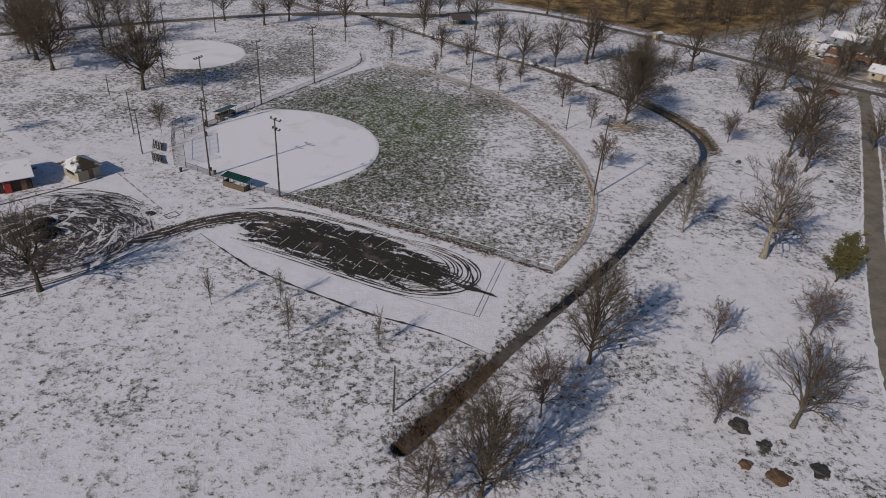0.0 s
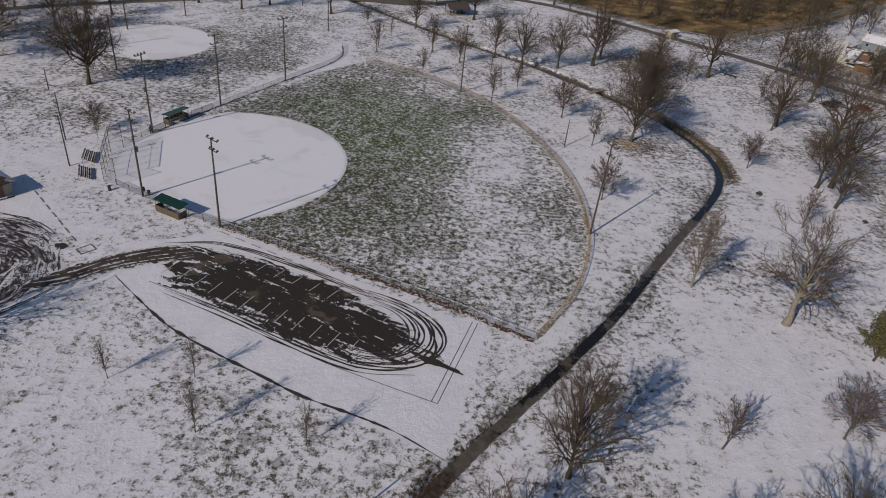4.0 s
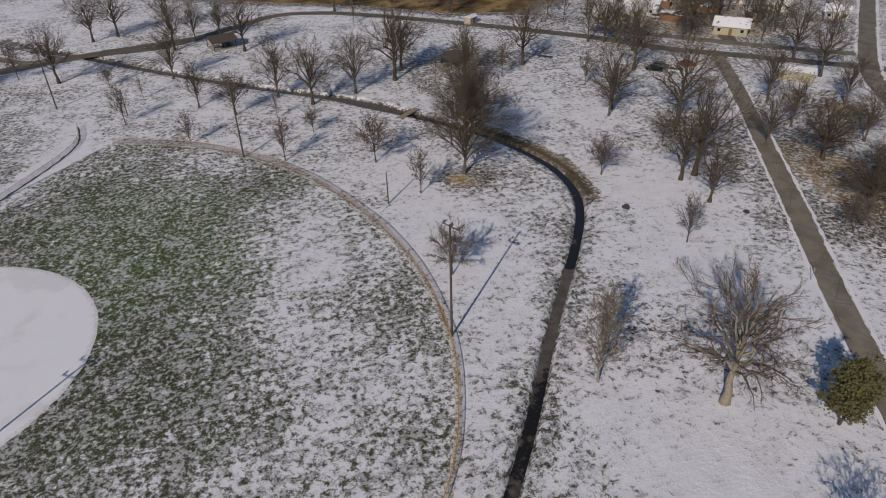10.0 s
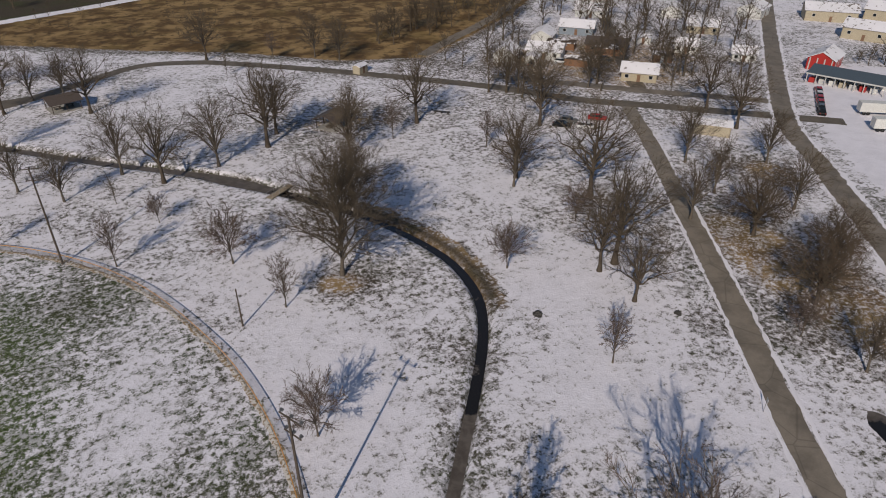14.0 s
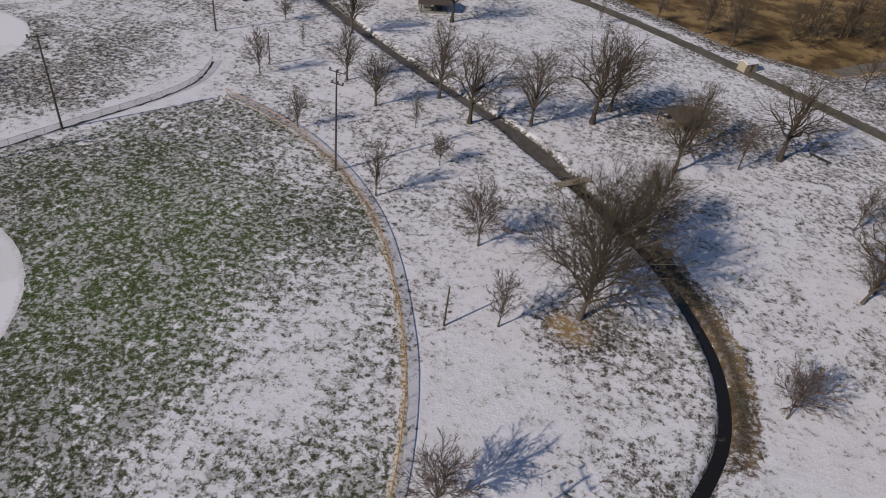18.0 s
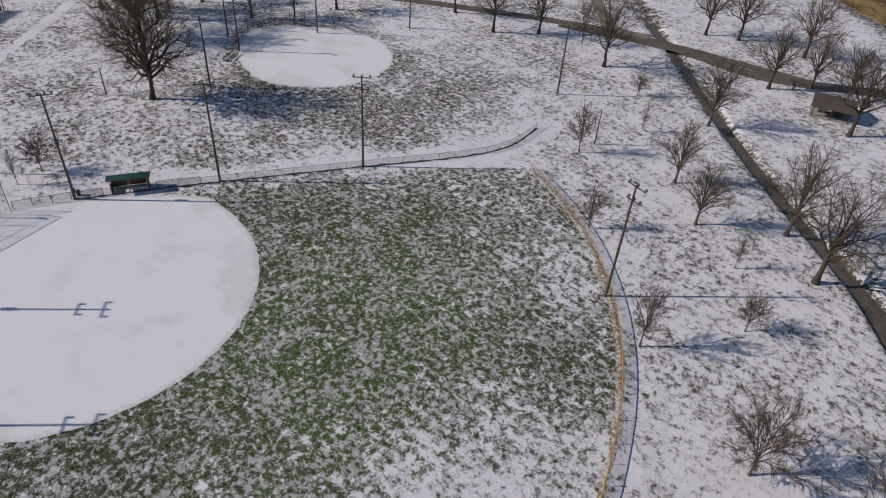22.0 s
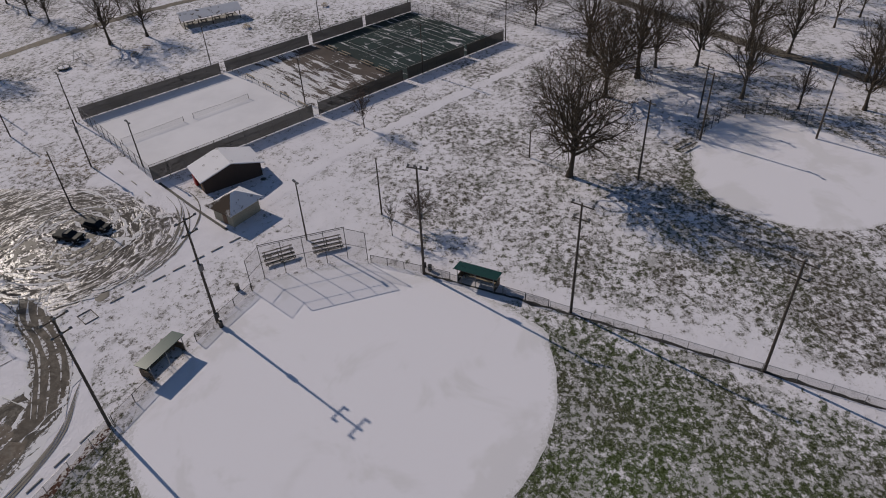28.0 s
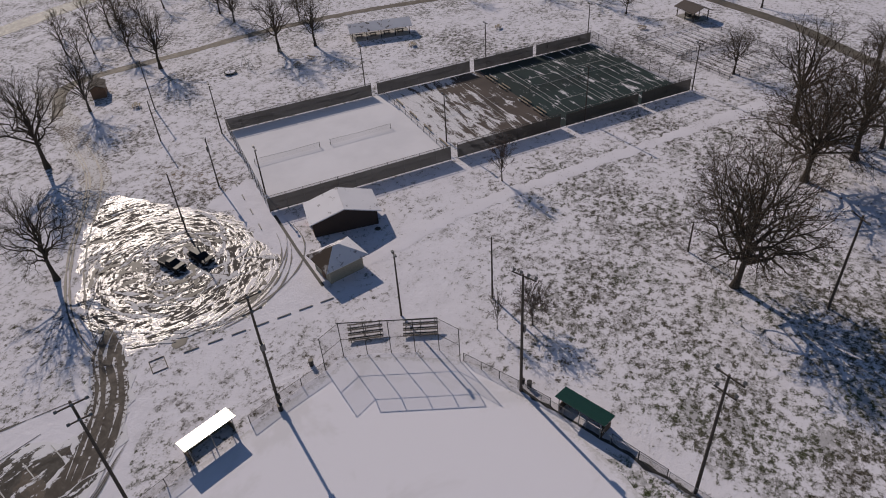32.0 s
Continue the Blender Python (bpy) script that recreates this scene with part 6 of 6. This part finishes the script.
def car(x, y, turn, paint, label, pickup=False, category="car"):
    ob = thing("car", label, category, pose(x, y, 0, 0, 0, turn), "parked vehicles")
    prof = [(-2.3, 0.35), (-2.35, 0.75), (-2.25, 0.98), (-1.2 if not pickup else -0.5, 1.02), (2.1, 0.9) if not pickup else (2.2, 1.0), (2.3, 0.7), (2.3, 0.35)]
    vs = [(a, s * 0.9, b) for s in (-1, 1) for a, b in prof]
    n = len(prof)
    fs = [tuple(range(n))[::-1], tuple(range(n, 2 * n))] + [(i, (i + 1) % n, (i + 1) % n + n, i + n) for i in range(n)]
    bm = bmesh.new()
    bm.from_mesh(mesh_of("body", vs, fs))
    bmesh.ops.recalc_face_normals(bm, faces=bm.faces[:])
    bmesh.ops.bevel(bm, geom=bm.edges[:], offset=0.07, segments=2, affect="EDGES")
    part("body", bm, M[paint], ob)
    x0, x1 = (-1.9, 1.15) if not pickup else (-0.5, 1.3)
    cab = [(x0, 1.0), (x0 + (0.45 if not pickup else 0.12), 1.5), (x1 - 0.75, 1.52), (x1, 0.98)]
    vs = [(a, s * (0.82 if b < 1.2 else 0.66), b) for s in (-1, 1) for a, b in cab]
    bm = bmesh.new()
    bm.from_mesh(mesh_of("cabin", vs, [(3, 2, 1, 0), (4, 5, 6, 7)] + [(i, (i + 1) % 4, (i + 1) % 4 + 4, i + 4) for i in range(4)]))
    bmesh.ops.recalc_face_normals(bm, faces=bm.faces[:])
    bmesh.ops.bevel(bm, geom=bm.edges[:], offset=0.05, segments=2, affect="EDGES")
    part("cabin_glass", bm, M["glass"], ob, "dark tinted window glass")
    part("roof", boxes("roof", [(((x0 + x1) / 2 - 0.12, 0, 1.525), (x1 - x0 - 1.15, 1.3, 0.05))], M[paint], 0.02), None, ob)
    if pickup:
        part("bed", boxes("bed", [((-1.4, 0, 1.0), (1.6, 1.45, 0.06))], M["rubber"]), None, ob)
    for u in (-1.4, 1.4):
        for s in (-0.86, 0.86):
            tyre = part("wheel", rod("wheel", (u, s - 0.1, 0.33), (u, s + 0.1, 0.33), 0.33, 0.33, M["rubber"], 14), None, ob)
            part("rim", rod("rim", (u, s - 0.11, 0.33), (u, s + 0.11, 0.33), 0.19, 0.19, M["aluminium"], 10), None, tyre)
    for s in (-0.62, 0.62):
        part("headlight", boxes("headlight", [((2.28, s, 0.72), (0.08, 0.34, 0.16))], M["white"], 0.02), None, ob)
        part("tail_light", boxes("tail_light", [((-2.32, s, 0.8), (0.07, 0.26, 0.2))], M["red"], 0.02), None, ob)
    return ob


car(-73.0, 70.6, 75, "paint_black", "black pickup truck parked on the slushy car park", True, "pickup")
car(-75.6, 73.8, 70, "paint_black", "black sports utility car with frosted roof on slush")
car(109.5, 190.0, -38, "paint_black", "black sedan parked on snow by the trees")
car(114.5, 186.8, -38, "paint_white", "white pickup parked beside a black car", True, "pickup")
car(112.5, 192.0, -38, "paint_grey", "dark grey car parked on snow")
car(120.0, 190.5, -38, "paint_red", "red van parked near the park road")
for k in range(6):
    car(187.5 - 2.6 * k, 184.2 - 2.5 * k, 48, ("paint_red", "paint_white", "paint_red", "paint_red", "paint_grey", "paint_black")[k], ("red", "white", "red", "red", "grey", "black")[k] + " machine parked in a row on the snowy yard")
car(137.5, 236.5, -42, "paint_white", "white car beside a small house")
car(151.5, 233.0, -42, "paint_grey", "grey car parked by the houses")
car(128.0, 238.0, 48, "paint_black", "dark car parked by the houses")

# trees of the neighbourhood, the meadow's edge and the far woods
rng = random.Random(21)
stand = []
while len(stand) < 95:
    x, y = rng.uniform(104, 300), rng.uniform(150, 340)
    clear = min(math.hypot(x - hx, y - hy) for hx, hy, *_ in HOUSES + HOUSES_2)
    u = (x - 162.8) * 0.73 - (y - 171.7) * 0.68
    if clear < 6.5 or u > -6 or y < 212 - 0.2 * (x - 104) or y - 258 > 0.9 * (x - 101):
        continue
    stand.append((x, y, rng.uniform(9, 17)))
far_stand("neighbourhood_trees", stand, "bare brown trees among the small houses")
far_stand("field_edge_trees", [(96 + 110 * t + rng.uniform(-8, 3), 264 + 107 * t + rng.uniform(-2, 22), rng.uniform(7, 13)) for t in (k / 69 for k in range(70))], "bare brown trees along the meadow's edge")
far_stand("meadow_shrubs", [(x, y, rng.uniform(1.4, 4.5)) for x, y in ((rng.uniform(-160, 140), rng.uniform(300, 390)) for _ in range(110)) if y > 322 - 0.62 * (x + 28)], "low brown shrubs in the dry meadow", "shrubs")
far_stand("far_woods", [(x, rng.uniform(402, 450) + 0.25 * x, rng.uniform(9, 14)) for x in (rng.uniform(-260, 60) for _ in range(110))], "bare grey woods beyond the meadow")
far_stand("yard_scrub", [(222 + 90 * u + rng.uniform(-6, 6), 196 - 10 * u + rng.uniform(-6, 6), rng.uniform(4, 8)) for u in (rng.random() for _ in range(60))], "dark scrub trees behind the yard")
far_stand("highway_trees", [(rng.uniform(-290, -140), rng.uniform(-36, -6), rng.uniform(8, 14)) for _ in range(46)], "bare trees beside the highway")
for k in range(24):
    plant("far", 91 + k % 3, round(rng.uniform(-205, -125), 1), round(rng.uniform(212, 275), 1), rng.uniform(9, 14), "bare park tree beyond the small ball field")
for k in range(14):
    plant("far", 91 + k % 3, round(rng.uniform(-250, -205), 1), round(rng.uniform(60, 190), 1), rng.uniform(9, 14), "bare park tree beyond the tennis courts")

# evergreen by the road
w = Wood(5)
cedar = thing("evergreen", "yellowish green evergreen shrub tree beside the park road", "tree", pose(65.4, 74.0, 0))
w.grow(10.0, 0.06, 0.27, 0.48, 0.5, 26, 6, 5, 0, 0.3, 0.5, 0.016)
part("trunk", mesh_of("trunk", *w.trunk, M["bark"], True), None, cedar)
part("foliage", leaf_mesh(w.tips, w.r, 6500, 0.15, "foliage", 0.25), M["needles"], cedar, "dense yellow-green needle sprays")


# ---- small park things ----
def rock(x, y, r, label, seed, flat=0.6, material="rock"):
    bm = bmesh.new()
    bmesh.ops.create_icosphere(bm, subdivisions=3, radius=r)
    for v in bm.verts:
        n = noise.noise(v.co * (1.3 / r) + Vector((seed, 0, 0)))
        n += 0.6 * noise.noise(v.co * (3.7 / r) + Vector((0, seed, 0)))
        v.co *= 1 + 0.6 * n
        v.co.z = max(v.co.z * flat, -0.1)
    ob = part("rock", bm, M[material], None)
    ob.matrix_basis = pose(x, y, 0.0, 0, 0, seed * 40)
    return tagged(ob, label, "rock")


rock(34.8, 36.3, 1.2, "large dark boulder lying in the snow", 1)
rock(36.9, 33.3, 0.9, "dark broken rock lying in the snow", 2)
rock(33.2, 30.1, 0.8, "brown rock half under snow", 3, 0.6, "earth")
rock(36.8, 28.4, 1.3, "brown earth mound showing through snow", 4, 0.3, "earth")
rock(42.4, 29.8, 1.2, "dark earth mound near the road", 5, 0.3)
rock(66.6, 126.6, 0.7, "snowy stump beside the creek", 6)
rock(85.8, 118.6, 0.6, "dark stump beside an oak", 7)


def swing(x, y, turn):
    ob = thing("swing_set", "thin steel swing frame standing in snow", "swing", pose(x, y, 0, 0, 0, turn), "swing sets")
    bar("top_bar", (-1.9, 0, 2.4), (1.9, 0, 2.4), 0.05, "steel", ob)
    for s in (-1.9, 1.9):
        bar("leg", (s, 0, 2.4), (s, -0.9, 0), 0.045, "steel", ob)
        bar("leg", (s, 0, 2.4), (s, 0.9, 0), 0.045, "steel", ob)
    for u in (-0.8, 0.8):
        for e in (-0.22, 0.22):
            bar("chain", (u + e, 0, 2.4), (u + e, 0, 0.55), 0.012, "dark_steel", ob)
        part("seat", boxes("seat", [((u, 0, 0.55), (0.5, 0.2, 0.04))], M["rubber"]), None, ob)


swing(-145.5, 39.0, 55)
swing(-151.0, 46.0, 55)


def picnic_table(x, y, turn):
    ob = thing("picnic_table", "wooden picnic table dusted with snow", "table", pose(x, y, 0, 0, 0, turn), "picnic tables")
    part("tabletop", boxes("tabletop", [((0, 0.2 * k - 0.3, 0.75), (1.9, 0.17, 0.05)) for k in range(4)], M["plank"]), None, ob)
    for s in (-0.72, 0.72):
        part("bench", boxes("bench", [((0, s, 0.45), (1.9, 0.28, 0.05))], M["plank"]), None, ob)
    for u in (-0.65, 0.65):
        part("leg", boxes("leg", [((u, 0, 0.38), (0.07, 1.4, 0.07)), ((u, -0.3, 0.37), (0.07, 0.07, 0.74)), ((u, 0.3, 0.37), (0.07, 0.07, 0.74))], M["plank"]), None, ob)


for x, y, a in ((-153.3, 52.0, 70), (-148.5, 51.0, 10), (-120.2, 26.4, 40), (-166, 74, 30), (-187, 128, 60), (-182, 92, 10), (88.5, 217, 30)):
    picnic_table(x, y, a)

# fenced garden plots beyond the courts
G0, GU, GV = np.array((-157.9, 148.1)), np.array((-0.70, -0.71)), np.array((-0.70, 0.71))
for (a0, a1), (b0, b1) in (((0, 14.0), (0, 20)), ((15.5, 29), (0, 20))):
    q = [tuple((G0 + GU * a + GV * b).tolist()) for a, b in ((a0, b0), (a1, b0), (a1, b1), (a0, b1), (a0, b0))]
    screen_fence(q, 1.2, "low wire fence round snowy garden plots", "fence", (1.0,), "wire_dense")
    for k in range(9):
        c = G0 + GU * (a0 + a1) / 2 + GV * (b0 + 1.5 + 2.1 * k)
        bed = part("garden_bed", boxes("garden_bed", [((0, 0, 0.1), (a1 - a0 - 1.5, 0.7, 0.2))], M["ridge"], 0.03), None)
        bed.matrix_basis = pose(c[0], c[1], 0, 0, 0, 45.4)
        tagged(bed, "raised garden bed row between strips of snow", "garden bed", "garden beds")

# trash barrels near the light poles
for x, y in ((-53.4, 99.6), (-64.1, 125.8), (-60.6, 99.8)):
    barrel = thing("trash_barrel", "dark steel trash barrel in snow", "barrel", pose(x, y, 0), "trash barrels")
    part("drum", rod("drum", (0, 0, 0), (0, 0, 0.86), 0.28, 0.28, M["dark_steel"], 16), None, barrel)
    part("rim", rod("rim", (0, 0, 0.84), (0, 0, 0.9), 0.31, 0.31, M["dark_steel"], 16), None, barrel)


# dead reeds and brambles along the creek
def reeds(name, pts, count, width, tall, seed, label, material):
    rnd = random.Random(seed)
    line = smooth_line(pts, 0.8)
    nor = normals(line)
    vs, fs = [], []
    for _ in range(count):
        i = rnd.randrange(len(line))
        u = rnd.gauss(0, width)
        x, y = line[i] + nor[i] * u
        base = Vector((x, y, -0.9 if abs(u) < 1.2 else -0.1))
        lean = Vector((rnd.gauss(0, 0.35), rnd.gauss(0, 0.35), 1)).normalized()
        t = tall * rnd.uniform(0.5, 1.2)
        a = rnd.uniform(0, 3.14)
        w = Vector((math.cos(a), math.sin(a), 0)) * 0.035
        k = len(vs)
        vs += [base - w, base + w, base + lean * t * 0.6 + w * 0.7, base + lean * t * 0.6 - w * 0.7, base + lean * t + Vector((rnd.gauss(0, 0.15), rnd.gauss(0, 0.15), -0.05))]
        fs += [(k, k + 1, k + 2, k + 3), (k + 3, k + 2, k + 4)]
    return tagged(part(name, mesh_of(name, vs, fs), material, None), label, "reeds", kind="stuff")


reeds("reeds", [(-8.6, 29.6), (-3.3, 37), (3, 46)], 3200, 0.95, 1.0, 1, "brown dead reeds filling the end of the creek", M["brown_reed"])
reeds("reeds", [(4, 47), (17, 64.4), (29, 81), (39.5, 98)], 1300, 1.5, 0.5, 2, "dry brown grass along the creek bank", M["brown_reed"])

reeds("brambles", [(22.5, 77), (28.5, 85), (36, 97), (39, 102.5)], 1500, 0.55, 0.6, 3, "low dark green brambles on the creek bank", M["bramble"])
patch("puddle", [(91.5, 88), (93.5, 87.5), (95.5, 90.5), (94.5, 93.5), (92.3, 92)], 0.03, M["water"], "small dark flat patch beside the road", "puddle", 3, 0.06, 0.5)
sign = thing("sign_post", "small blank road sign on a thin post", "sign", pose(82.2, 98.5, 0, 0, 0, 60))
bar("post", (0, 0, -0.1), (0, 0, 2.2), 0.035, "steel", sign)
part("panel", boxes("panel", [((0, -0.05, 1.95), (0.6, 0.03, 0.6))], M["white"], 0.01), None, sign)
patch("puddle", [(-60.6, 81.0), (-59.3, 80.4), (-58.6, 81.6), (-59.7, 82.4), (-60.8, 82.0)], 0.03, M["track"], "dark wet patch beside the driveway", "puddle", 3, 0.1, 0.6)


# ---- small fittings of the park ----
def player_bench(x, y, turn):
    ob = thing("player_bench", "low steel and plank bench beside the smaller ball field", "bench", pose(x, y, 0, 0, 0, turn), "player benches")
    for k in range(2):
        part("plank", boxes("plank", [((0, k * 0.18, 0.45), (4.2, 0.15, 0.05))], M["bleacher"], 0.01), None, ob)
    for u in (-1.8, 0, 1.8):
        bar("leg", (u, 0.08, 0), (u, 0.08, 0.44), 0.04, "dark_steel", ob)


player_bench(-96.6, 170.0, 128)
player_bench(-97.8, 168.8, 128)

spinner = thing("merry_go_round", "low round playground merry-go-round with snow on its deck", "merry-go-round", pose(-141.3, 36.8, 0))
part("deck", rod("deck", (0, 0, 0.38), (0, 0, 0.46), 1.5, 1.5, M["rubber"], 24), None, spinner)
part("snow_cover", rod("snow_cover", (0, 0, 0.46), (0, 0, 0.5), 1.2, 1.1, M["infield"], 24), None, spinner, "thin snow on the deck")
part("hub", rod("hub", (0, 0, 0), (0, 0, 0.9), 0.12, 0.1, M["dark_steel"], 10), None, spinner)
for k in range(4):
    w = math.pi / 2 * k + 0.4
    bar("handrail", (math.cos(w) * 0.2, math.sin(w) * 0.2, 0.9), (math.cos(w) * 1.4, math.sin(w) * 1.4, 0.9), 0.03, "steel", spinner)
    bar("upright", (math.cos(w) * 1.4, math.sin(w) * 1.4, 0.46), (math.cos(w) * 1.4, math.sin(w) * 1.4, 0.9), 0.03, "steel", spinner)

cover = thing("manhole_cover", "dark round iron cover set in the snowy lawn", "cover", pose(-89.4, 96.5, 0))
part("frame", rod("frame", (0, 0, -0.05), (0, 0, 0.05), 0.55, 0.52, M["concrete"], 20), None, cover)
part("lid", rod("lid", (0, 0, 0.05), (0, 0, 0.075), 0.44, 0.43, M["dark_steel"], 20), None, cover)

pit = thing("sand_pit", "low plank frame of a small pit on the snowy lawn", "pit frame", pose(-55.6, 81.2, 0, 0, 0, 50))
for cx, cy, sx, sy in ((0, -0.9, 2.4, 0.1), (0, 0.9, 2.4, 0.1), (-1.15, 0, 0.1, 1.7), (1.15, 0, 0.1, 1.7)):
    part("board", boxes("board", [((cx, cy, 0.04), (sx, sy, 0.12))], M["bleacher"], 0.01), None, pit)
